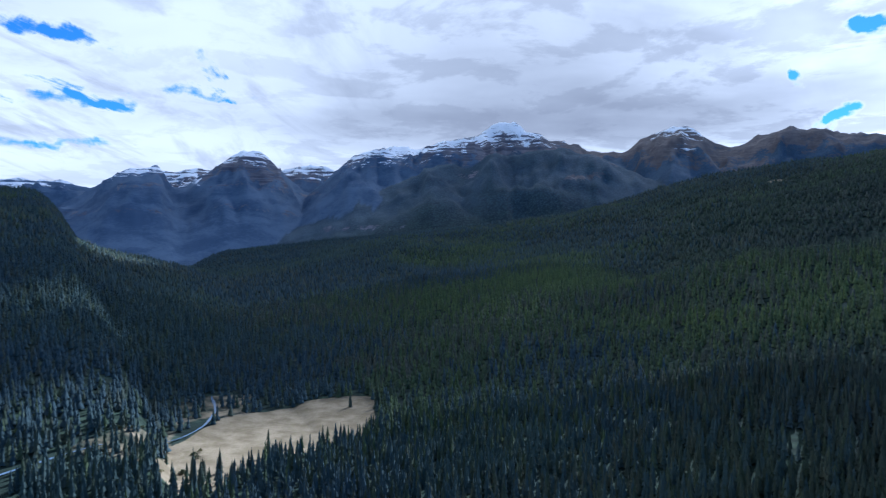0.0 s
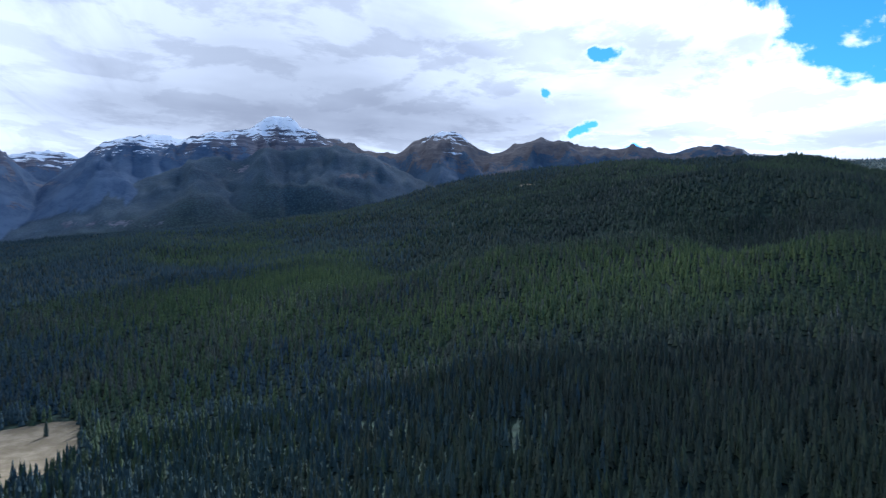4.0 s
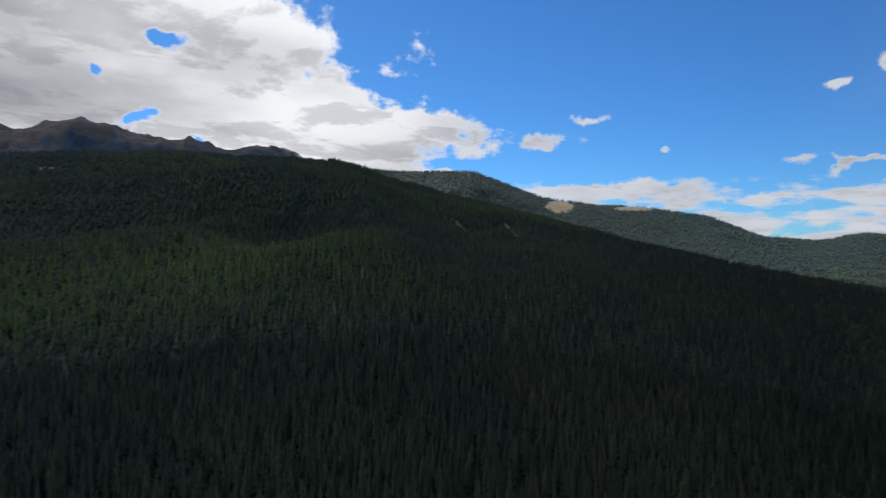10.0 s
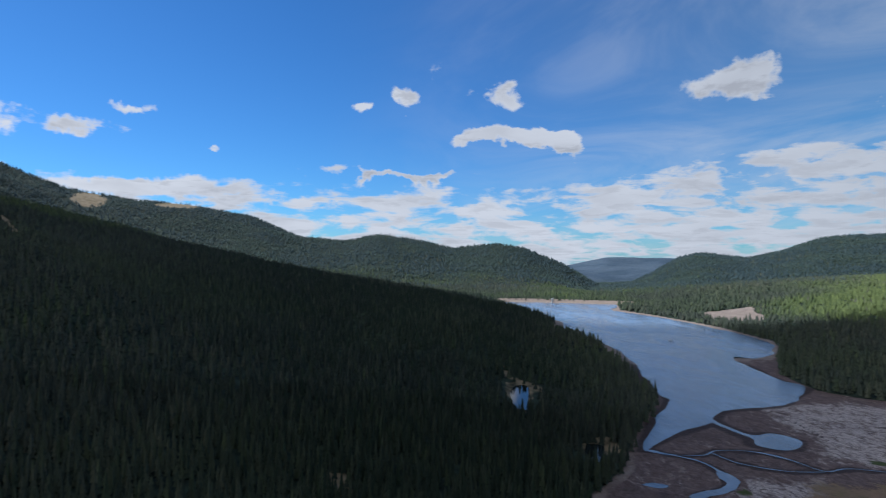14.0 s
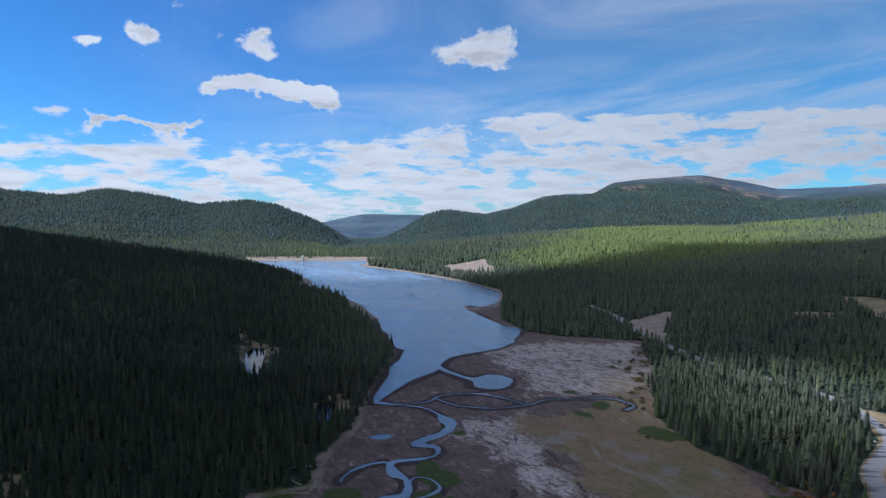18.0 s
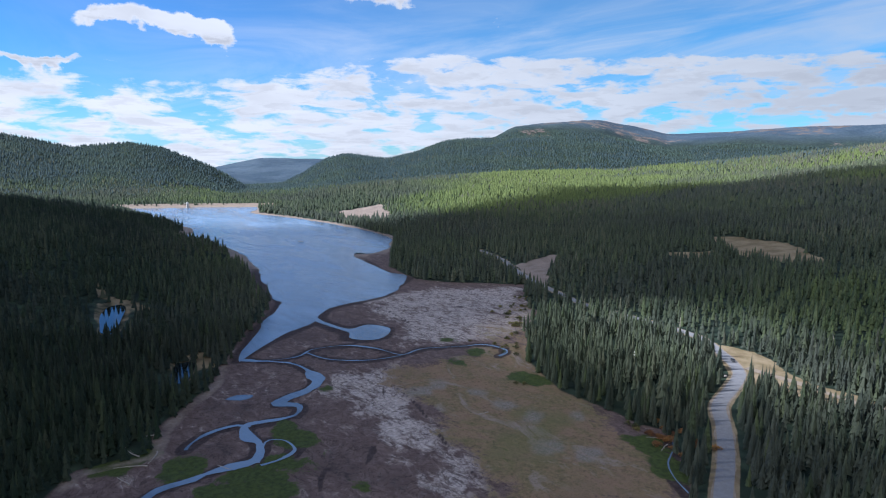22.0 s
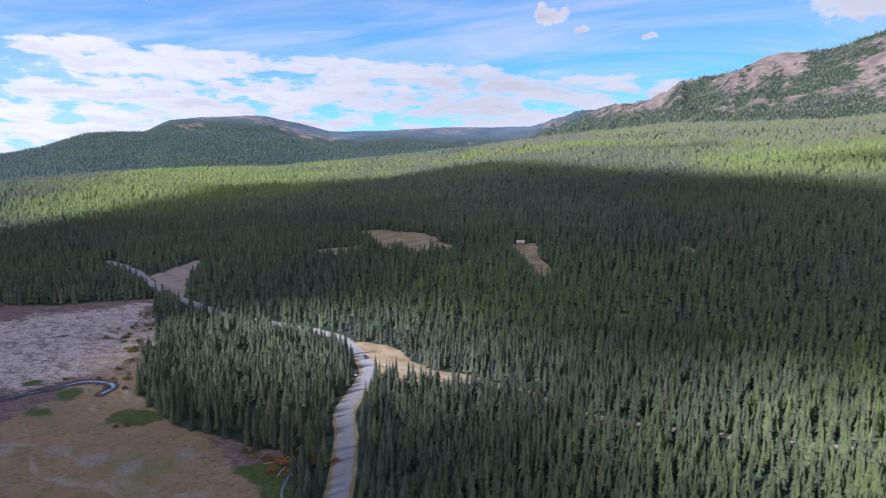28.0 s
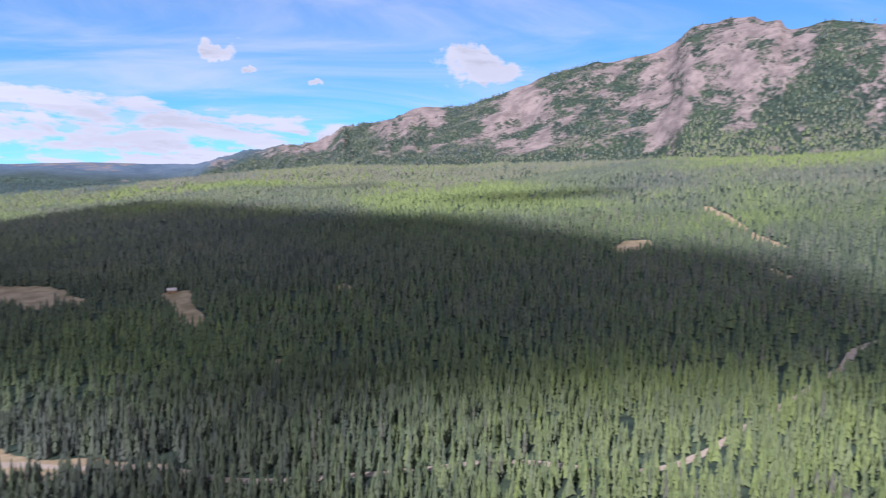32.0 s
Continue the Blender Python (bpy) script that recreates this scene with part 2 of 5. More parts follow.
def ground_material():
    m, n = material("ground")
    where = n.add("ShaderNodeNewGeometry").outputs["Position"]
    wide, mid, fine = n.noise(where, 0.012, 5), n.noise(where, 0.07, 6, 0.6), n.noise(where, 0.7, 4, 0.6)
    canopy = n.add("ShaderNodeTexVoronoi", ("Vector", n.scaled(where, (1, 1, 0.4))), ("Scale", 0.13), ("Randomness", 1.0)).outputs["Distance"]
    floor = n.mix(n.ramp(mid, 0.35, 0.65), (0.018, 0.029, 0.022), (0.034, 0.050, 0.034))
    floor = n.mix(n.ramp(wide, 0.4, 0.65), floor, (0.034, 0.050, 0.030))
    # distance haze is put into these bluish mountain tones
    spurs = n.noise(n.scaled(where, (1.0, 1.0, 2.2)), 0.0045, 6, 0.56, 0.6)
    haze_tint = n.mix(n.ramp(n.math("ADD", n.math("MULTIPLY", spurs, 0.75), n.math("MULTIPLY", mid, 0.25)), 0.36, 0.62), (0.050, 0.080, 0.136), (0.104, 0.142, 0.205))
    floor = n.mix(n.attr("haze_tint"), floor, haze_tint)
    crowns = n.mix(n.attr("haze_tint"), n.ramp(canopy, 0.05, 0.75), (0.45, 0.45, 0.45))
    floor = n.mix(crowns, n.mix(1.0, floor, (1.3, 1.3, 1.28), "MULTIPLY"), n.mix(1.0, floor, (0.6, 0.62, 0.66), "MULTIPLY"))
    # dry meadow
    straw = n.mix(n.ramp(mid, 0.35, 0.65), (0.155, 0.118, 0.070), (0.258, 0.203, 0.130))
    straw = n.mix(n.ramp(fine, 0.45, 0.7, 0, 0.5), straw, (0.15, 0.13, 0.05))
    col = n.mix(n.ramp(n.math("ADD", n.attr("meadow"), n.math("MULTIPLY", n.math("SUBTRACT", mid, 0.5), 0.5)), 0.4, 0.6), floor, straw)
    # mud flat: dark wet mud, pale silt, green and ochre growth
    streak = n.noise(n.scaled(where, (1.0, 2.0, 1.0)), 0.030, 8, 0.64, 1.4)
    rills = n.noise(n.scaled(where, (1.0, 1.6, 1.0)), 0.13, 7, 0.66, 0.9)
    spots = n.noise(where, 0.55, 6, 0.68, 0.3)
    mud = n.mix(n.ramp(rills, 0.34, 0.68), (0.090, 0.062, 0.055), (0.160, 0.115, 0.100))
    mud = n.mix(n.ramp(n.math("ADD", rills, n.math("MULTIPLY", n.math("SUBTRACT", streak, 0.5), 0.8)), 0.60, 0.72, 0.0, 0.6), mud, (0.20, 0.150, 0.125))
    mud = n.mix(n.ramp(spots, 0.45, 0.72, 0.0, 0.4), mud, (0.175, 0.135, 0.120))
    mud = n.mix(n.ramp(spots, 0.42, 0.28, 0.0, 0.4), mud, (0.048, 0.036, 0.035))
    silt = n.mix(n.ramp(spots, 0.32, 0.68), (0.250, 0.208, 0.190), (0.470, 0.410, 0.370))
    silt = n.mix(n.ramp(rills, 0.46, 0.32, 0.0, 0.7), silt, (0.125, 0.096, 0.086))
    blend = n.math("ADD", n.math("MULTIPLY", streak, 0.5), n.math("ADD", n.math("MULTIPLY", rills, 0.5), n.math("ADD", n.math("MULTIPLY", n.attr("silt"), 0.20), n.math("MULTIPLY", n.math("SUBTRACT", spots, 0.5), 0.06))))
    gullies = n.math("ABSOLUTE", n.math("SUBTRACT", n.noise(n.scaled(where, (1.0, 2.2, 1.0)), 0.045, 6, 0.55, 1.2), 0.5))
    silt = n.mix(n.ramp(gullies, 0.020, 0.004, 0.0, 0.8), silt, (0.075, 0.055, 0.050))
    mud = n.mix(n.ramp(blend, 0.54, 0.70), mud, silt)
    turf = n.mix(n.ramp(n.math("ADD", n.math("MULTIPLY", mid, 0.5), n.math("MULTIPLY", streak, 0.5)), 0.42, 0.58), (0.205, 0.134, 0.086), (0.150, 0.117, 0.060))
    turf = n.mix(n.ramp(spots, 0.46, 0.70, 0.0, 0.75), turf, (0.230, 0.165, 0.095))
    turf = n.mix(n.ramp(spots, 0.46, 0.30, 0.0, 0.75), turf, (0.062, 0.058, 0.028))
    turf = n.mix(n.attr("pebble"), turf, n.mix(n.ramp(n.noise(where, 1.6, 3, 0.7), 0.35, 0.65), (0.145, 0.130, 0.118), (0.27, 0.252, 0.238)))
    turf = n.mix(n.ramp(streak, 0.56, 0.66), turf, (0.235, 0.185, 0.150))
    turf = n.mix(n.ramp(rills, 0.40, 0.28), turf, (0.070, 0.082, 0.024))
    veins = n.math("ABSOLUTE", n.math("SUBTRACT", n.noise(n.scaled(where, (1.0, 1.4, 1.0)), 0.085, 7, 0.6, 1.8), 0.5))
    turf = n.mix(n.ramp(veins, 0.014, 0.002, 0.0, 0.4), turf, (0.090, 0.064, 0.048))
    meads = n.noise(where, 0.020, 5, 0.6, 0.8)
    turf = n.mix(n.ramp(meads, 0.50, 0.66, 0.0, 0.5), turf, (0.112, 0.118, 0.042))
    turf = n.mix(n.ramp(meads, 0.44, 0.34, 0.0, 0.6), turf, (0.190, 0.128, 0.084))
    tufts = n.noise(where, 1.3, 3, 0.7)
    turf = n.mix(n.ramp(tufts, 0.54, 0.68, 0.0, 0.55), turf, (0.085, 0.086, 0.032))
    mud = n.mix(n.ramp(veins, 0.022, 0.002, 0.0, 0.6), mud, (0.030, 0.022, 0.020))
    grown = n.math("ADD", n.attr("turf"), n.math("ADD", n.math("MULTIPLY", n.math("SUBTRACT", rills, 0.5), 1.0), n.math("MULTIPLY", n.math("SUBTRACT", streak, 0.5), 1.4)))
    mud = n.mix(n.ramp(n.math("ADD", grown, n.math("MULTIPLY", n.math("SUBTRACT", spots, 0.5), 0.8)), 0.36, 0.66), mud, turf)
    mud = n.mix(n.ramp(n.math("ADD", n.attr("wet"), n.math("MULTIPLY", n.math("SUBTRACT", rills, 0.5), 1.2)), 0.35, 0.75, 0.0, 0.88), mud, n.mix(n.ramp(spots, 0.35, 0.7), (0.026, 0.019, 0.019), (0.062, 0.046, 0.043)))
    green = n.mix(n.ramp(spots, 0.3, 0.7), (0.032, 0.046, 0.014), (0.066, 0.084, 0.022))
    mud = n.mix(n.ramp(n.math("ADD", n.attr("lush"), n.math("ADD", n.math("MULTIPLY", n.math("SUBTRACT", rills, 0.5), 1.6), n.math("MULTIPLY", n.math("SUBTRACT", spots, 0.5), 0.9))), 0.40, 0.72), mud, green)
    col = n.mix(n.ramp(n.attr("mud"), 0.3, 0.6), col, mud)
    # shore gravel and sand
    sand = n.mix(n.ramp(n.math("ADD", n.math("MULTIPLY", mid, 0.5), n.math("MULTIPLY", fine, 0.5)), 0.3, 0.7), (0.150, 0.118, 0.098), (0.300, 0.245, 0.205))
    col = n.mix(n.ramp(n.math("ADD", n.attr("sand"), n.math("MULTIPLY", n.math("SUBTRACT", mid, 0.5), 0.5)), 0.35, 0.6), col, sand)
    # rock and snow
    height = n.add("ShaderNodeSeparateXYZ", (0, where)).outputs[2]
    layer = n.noise(n.scaled(where, (0.12, 0.12, 1.9)), 0.030, 6, 0.65, 0.4)
    crag = n.noise(where, 0.022, 8, 0.68)
    # part of this rock's blue also stands in for haze
    grey = n.mix(n.ramp(layer, 0.41, 0.60), (0.080, 0.082, 0.108), (0.168, 0.158, 0.176))
    pink = n.mix(n.ramp(crag, 0.36, 0.64), (0.094, 0.077, 0.070), (0.168, 0.136, 0.121))
    rock = n.mix(n.attr("pale"), grey, pink)
    col = n.mix(n.ramp(n.math("ADD", n.attr("rock"), n.math("ADD", n.math("MULTIPLY", n.math("SUBTRACT", n.noise(where, 0.014, 6, 0.62), 0.5), 1.2), n.math("MULTIPLY", n.math("SUBTRACT", n.noise(where, 0.07, 4, 0.6), 0.5), 0.7))), 0.40, 0.60), col, rock)
    ledge = n.math("ADD", n.math("MULTIPLY", layer, 0.9), n.math("MULTIPLY", crag, 0.5))
    snow = n.ramp(n.math("ADD", n.attr("snow"), n.math("MULTIPLY", n.math("SUBTRACT", ledge, 0.7), 2.2)), 0.44, 0.58)
    snow = n.math("MULTIPLY", snow, n.ramp(n.attr("snow"), 0.06, 0.22))
    col = n.mix(snow, col, (0.80, 0.82, 0.86))
    rough = n.ramp(n.attr("mud"), 0.3, 0.6, 0.95, 0.8)
    relief = n.math("ADD", n.math("MULTIPLY", mid, 1.4), n.math("ADD", n.math("MULTIPLY", crag, 2.0), n.math("MULTIPLY", fine, 0.15)))
    relief = n.math("MULTIPLY", relief, n.ramp(n.attr("haze_tint"), 0.2, 0.8, 1.0, 0.25))
    surface(n, col, rough, relief, 0.5, 1.5, **{"Specular IOR Level": 0.12})
    return m


def foliage_material():
    m, n = material("conifer_needles")
    where = n.add("ShaderNodeNewGeometry").outputs["Position"]
    tint = n.attr("tint")
    patch = n.ramp(n.noise(where, 0.0042, 4, 0.55), 0.42, 0.60)
    fine = n.noise(where, 1.4, 3, 0.6)
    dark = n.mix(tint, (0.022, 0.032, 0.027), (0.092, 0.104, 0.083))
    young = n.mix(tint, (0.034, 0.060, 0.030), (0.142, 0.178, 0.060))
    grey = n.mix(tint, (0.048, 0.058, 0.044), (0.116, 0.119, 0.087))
    # haze and skylight are put into these blue needles
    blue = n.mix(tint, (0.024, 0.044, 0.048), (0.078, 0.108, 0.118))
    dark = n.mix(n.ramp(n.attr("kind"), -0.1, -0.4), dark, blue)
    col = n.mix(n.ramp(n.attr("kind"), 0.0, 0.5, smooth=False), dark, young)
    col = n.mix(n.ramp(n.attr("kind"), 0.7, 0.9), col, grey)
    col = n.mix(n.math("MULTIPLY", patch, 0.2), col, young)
    col = n.mix(n.ramp(fine, 0.3, 0.7, 0.0, 0.45), col, n.mix(0.5, col, (0.006, 0.010, 0.005)))
    surface(n, col, 0.9, fine, 0.5, 0.4, **{"Specular IOR Level": 0.1})
    return m


def cloud_material():
    """Droplets scatter part of the light and let the rest through."""
    m, n = material("cloud")
    white = n.add("ShaderNodeBsdfDiffuse", ("Color", (0.9, 0.9, 0.9)))
    n.add("ShaderNodeOutputMaterial", (0, n.add("ShaderNodeMixShader", (0, n.attr("dense")), (1, n.add("ShaderNodeBsdfTransparent").outputs[0]), (2, white.outputs[0])).outputs[0]))
    return m


def water_material(name, deep, ripple, rough):
    m, n = material(name)
    where = n.add("ShaderNodeNewGeometry").outputs["Position"]
    waves = n.math("ADD", n.noise(n.scaled(where, (1, 1.8, 1)), 0.55, 3, 0.6), n.math("MULTIPLY", n.noise(where, 0.06, 4), 0.6))
    gusts = n.noise(n.scaled(where, (1.0, 2.5, 1.0)), 0.012, 6, 0.6, 0.6)
    surface(n, n.mix(n.ramp(gusts, 0.35, 0.65), tuple(c * 0.8 for c in deep), tuple(c * 1.35 for c in deep)), n.ramp(gusts, 0.35, 0.65, rough * 0.6, rough * 2.0), waves, ripple, 0.4, IOR=1.33)
    return m


GROUND = ground_material()
NEEDLES = foliage_material()
LAKE = water_material("lake_water", (0.130, 0.182, 0.255), 0.45, 0.12)
STILL = water_material("still_water", (0.010, 0.014, 0.016), 0.02, 0.03)
BARK = plain("bark", (0.085, 0.062, 0.048), 0.95, 0.35, 2.0)
DEADWOOD = plain("dead_wood", (0.30, 0.27, 0.24), 0.9, 0.3, 2.0)
ASPHALT = plain("asphalt", (0.19, 0.19, 0.20), 0.9, 0.15, 0.5)
GRAVEL = plain("gravel", (0.225, 0.182, 0.138), 0.95, 0.25, 0.4)
EARTH = plain("dam_earth", (0.24, 0.19, 0.15), 0.95, 0.2, 0.2)
CLOUD = cloud_material()

# ---- noise and outlines ----


def lattice(ix, iy, seed):
    h = (ix.astype(np.int64) * 374761393 + iy.astype(np.int64) * 668265263 + seed * 1442695041) & 0xFFFFFFFF
    h = ((h ^ (h >> 13)) * 1274126177) & 0xFFFFFFFF
    return ((h ^ (h >> 16)) & 0xFFFF) / 65535.0


def value_noise(x, y, size, seed=0):
    """Smooth noise from -1 to 1 with lumps of about that size in metres."""
    x, y = np.asarray(x, float) / size, np.asarray(y, float) / size
    ix, iy = np.floor(x), np.floor(y)
    fx, fy = x - ix, y - iy
    fx, fy = fx ** 3 * (fx * (fx * 6 - 15) + 10), fy ** 3 * (fy * (fy * 6 - 15) + 10)
    a, b, c, d = (lattice(ix + i, iy + j, seed) for i, j in ((0, 0), (1, 0), (0, 1), (1, 1)))
    return 2 * ((a * (1 - fx) + b * fx) * (1 - fy) + (c * (1 - fx) + d * fx) * fy) - 1


def fbm(x, y, size, octaves=4, seed=0, gain=0.5):
    total, amp, norm = 0.0, 1.0, 0.0
    for k in range(octaves):
        total = total + amp * value_noise(x + 17.3 * k, y - 9.1 * k, size, seed + k)
        norm += amp
        size, amp = size / 2.03, amp * gain
    return total / norm


def ridged(x, y, size, octaves=5, seed=0):
    total, amp, norm = 0.0, 1.0, 0.0
    for k in range(octaves):
        total = total + amp * (1 - np.abs(value_noise(x + 31.7 * k, y + 13.9 * k, size, seed + k)) * 2)
        norm += amp
        size, amp = size / 2.1, amp * 0.52
    return total / norm


def step(a, lo, hi):
    s = np.clip((np.asarray(a, float) - lo) / (hi - lo), 0, 1)
    return s * s * (3 - 2 * s)


def inside(x, y, outline):
    hit = np.zeros(np.shape(x), bool)
    for (x0, y0), (x1, y1) in zip(outline, outline[1:] + outline[:1]):
        if y0 != y1:
            hit ^= ((y0 > y) != (y1 > y)) & (x < (x1 - x0) * (y - y0) / (y1 - y0) + x0)
    return hit


def away(x, y, line, closed=False):
    """The distance to a line of points."""
    best = np.full(np.shape(x), 1e9)
    for (x0, y0), (x1, y1) in zip(line, line[1:] + (line[:1] if closed else [])):
        dx, dy = x1 - x0, y1 - y0
        s = np.clip(((x - x0) * dx + (y - y0) * dy) / (dx * dx + dy * dy + 1e-9), 0, 1)
        best = np.minimum(best, np.hypot(x - x0 - s * dx, y - y0 - s * dy))
    return best


def signed(x, y, outline):
    """Metres inside an outline (minus: outside)."""
    return np.where(inside(x, y, outline), 1, -1) * away(x, y, outline, True)


def curve(points, every=6.0):
    """A smooth line through the points."""
    p = [points[0]] + list(points) + [points[-1]]
    out = []
    for a, b, c, d in zip(p, p[1:], p[2:], p[3:]):
        count = max(2, int(math.dist(b, c) / every))
        for k in range(count):
            s = k / count
            out.append(tuple(0.5 * (2 * b[i] + (c[i] - a[i]) * s + (2 * a[i] - 5 * b[i] + 4 * c[i] - d[i]) * s * s + (3 * b[i] - a[i] - 3 * c[i] + d[i]) * s ** 3) for i in range(2)))
    return out + [tuple(points[-1])]


# ---- plan of the valley ----
SHORE_LEFT = [(1394, -269), (1250, -272), (1100, -280), (1015, -284), (972, -266), (925, -240), (820, -266), (700, -250), (563, -211), (536, -209), (495, -181), (453, -154), (399, -122), (365, -92), (342, -82), (344, -58)]
SHORE_NEAR = [(300, -30), (240, -40), (200, -110), (190, -180), (212, -220)]
SHORE_RIGHT = [(243, -253), (255, -250), (273, -251), (299, -250), (338, -267), (387, -314), (413, -355), (422, -356), (484, -409), (528, -363), (554, -346), (626, -366), (803, -486), (947, -499), (1104, -479), (1196, -456), (1325, -505)]
BASIN = SHORE_LEFT + SHORE_NEAR + SHORE_RIGHT
WATER = [(1390, -275), (1250, -279), (1100, -288), (1012, -292), (968, -275), (925, -248), (820, -273), (702, -258), (566, -219), (536, -217), (500, -190), (459, -164), (440, -151), (426, -145), (437, -157), (460, -185), (474, -211), (502, -239), (518, -298), (563, -346), (602, -347), (707, -371), (700, -400), (795, -478), (947, -490), (1104, -470), (1196, -446), (1318, -497)]
TURF = [(372, -200), (365, -236), (345, -275), (318, -268), (215, -225), (205, -150), (235, -150), (262, -172), (290, -176), (327, -186)]
SILT = [(384, -182), (374, -172), (356, -166), (329, -158), (306, -157), (290, -156), (268, -153), (250, -160), (244, -170), (262, -174), (285, -174), (303, -184), (325, -192), (352, -198), (374, -206)]
TRENCHES = [[(352, -192), (338, -190), (323, -187), (303, -180), (288, -175), (278, -172), (262, -168)], [(354, -189), (342, -181)], [(300, -150), (290, -140), (296, -128), (284, -120)], [(505, -262), (470, -268), (440, -262)], [(470, -300), (450, -320), (430, -322)]]
WET_SPOTS = [(341, -145, 10), (326, -152, 9), (300, -147, 12), (292, -134, 9), (277, -144, 12), (269, -164, 6), (262, -148, 9), (373, -114, 9), (362, -122, 8), (449, -174, 11), (451, -192, 12), (505, -243, 10), (483, -255, 9), (524, -309, 9), (330, -104, 8), (410, -190, 10), (395, -215, 9)]
PEBBLES = [(338, -198, 5), (315, -193, 4), (303, -219, 5), (285, -219, 6), (319, -220, 5), (339, -210, 4), (262, -205, 5), (248, -212, 6), (275, -236, 4)]
UPPER_FLAT = [(528, -292), (522, -345), (475, -402), (412, -358), (384, -302), (386, -256), (402, -238), (425, -247), (446, -250), (470, -245), (502, -264)]
POOL = [(497, -221), (471, -218), (449, -222), (450, -237), (435, -245), (421, -231), (421, -220), (430, -213), (441, -218), (452, -216), (468, -214), (488, -215)]
PUDDLE = [(379, -121), (381, -127), (377, -133), (374, -131), (374, -126)]
BROOKS = [
    [(424, -150), (418, -160), (416, -174), (423, -186), (418, -205), (404, -215), (386, -221), (388, -237), (379, -257), (374, -270), (362, -274), (355, -270), (353, -263)],
    [(419, -180), (402, -185), (389, -201), (385, -220)],
    [(339, -93), (343, -96), (348, -104), (349, -116), (345, -120)],
    [(314, -111), (325, -117), (329, -121), (325, -126), (316, -126), (312, -119), (312, -111)],
    [(238, -250), (232, -241), (227, -230), (219, -222), (205, -214)],
]
STREAM = [(428, -146), (417, -158), (404, -167), (382, -167), (370, -159), (365, -143), (360, -138), (353, -145), (345, -139), (345, -130), (346, -119), (336, -116), (328, -117), (319, -112), (317, -104), (317, -91), (314, -76), (300, -58), (255, -50)]
ROAD = [(640, -500), (580, -478), (535, -452), (490, -430), (440, -410), (401, -397), (350, -395), (310, -389), (287, -373), (262, -348), (252, -323), (244, -296), (231, -276), (217, -252), (206, -230), (192, -200), (180, -150)]
SIDE_ROAD = [(262, -356), (236, -355), (211, -351), (181, -351), (141, -336), (78, -341), (34, -346), (-15, -331), (-48, -340), (-90, -366), (-166, -413), (-214, -446), (-330, -470)]
WILLOW_FLAT = [(-185, 285), (-172, 330), (-160, 345), (-172, 385), (-185, 440), (-160, 470), (-138, 480), (-135, 430), (-160, 395), (-150, 352), (-148, 318), (-128, 288)]
MEADOWS = [
    [(-154, 354), (-142, 411), (-113, 442), (-69, 467), (-47, 463), (-45, 418), (-49, 380), (-71, 354), (-94, 344), (-104, 318), (-107, 288), (-138, 288)],
    [(487, -717), (464, -735), (403, -730), (368, -689), (333, -660), (373, -638), (416, -647), (447, -667)],
    [(479, -613), (443, -650), (427, -627), (454, -595)],
    [(294, -684), (264, -690), (250, -645), (215, -571), (230, -566), (263, -630), (286, -655)],
]
TRACKS = [([(1062, 662), (1028, 594), (925, 485), (909, 463)], 5, 1), ([(1097, 533), (921, 420)], 4, 1), ([(-391, -989), (-369, -887), (-345, -784), (-328, -705)], 8, 0.9), ([(-267, -640), (-262, -588)], 8, 0.9), ([(-180, -765), (-205, -790)], 16, 1), ([(126, -672), (120, -660)], 9, 0.8),
          ([(154, -489), (152, -482)], 6, 0.8), ([(644, 853), (619, 742)], 6, 0.6), ([(781, 1459), (760, 1440)], 18, 1), ([(386, 21), (366, 16)], 6, 0.55), ([(640, -114), (604, -112), (588, -124), (566, -130)], 6, 0.55), ([(446, -130), (428, -128)], 6, 0.6)]
YARD = [(298, -386), (284, -372), (266, -348), (254, -334), (240, -334), (226, -339), (206, -346), (202, -357), (229, -366), (250, -374), (274, -390)]
SAND = [(1131, -580), (1144, -685), (973, -599), (1037, -540)]
PARKING = [(551, -467), (562, -535), (546, -528), (515, -480), (478, -434), (470, -425), (500, -440)]
POND = [(588, -107), (585, -119), (563, -117), (533, -108), (510, -101), (516, -95), (545, -99), (570, -101)]
SMALL_POND = [(440, -117), (437, -125), (424, -121), (411, -114), (411, -108), (424, -110)]
CREEK = [(-200, 250), (-178, 289), (-154, 326), (-157, 354), (-150, 390), (-154, 425), (-168, 455)]

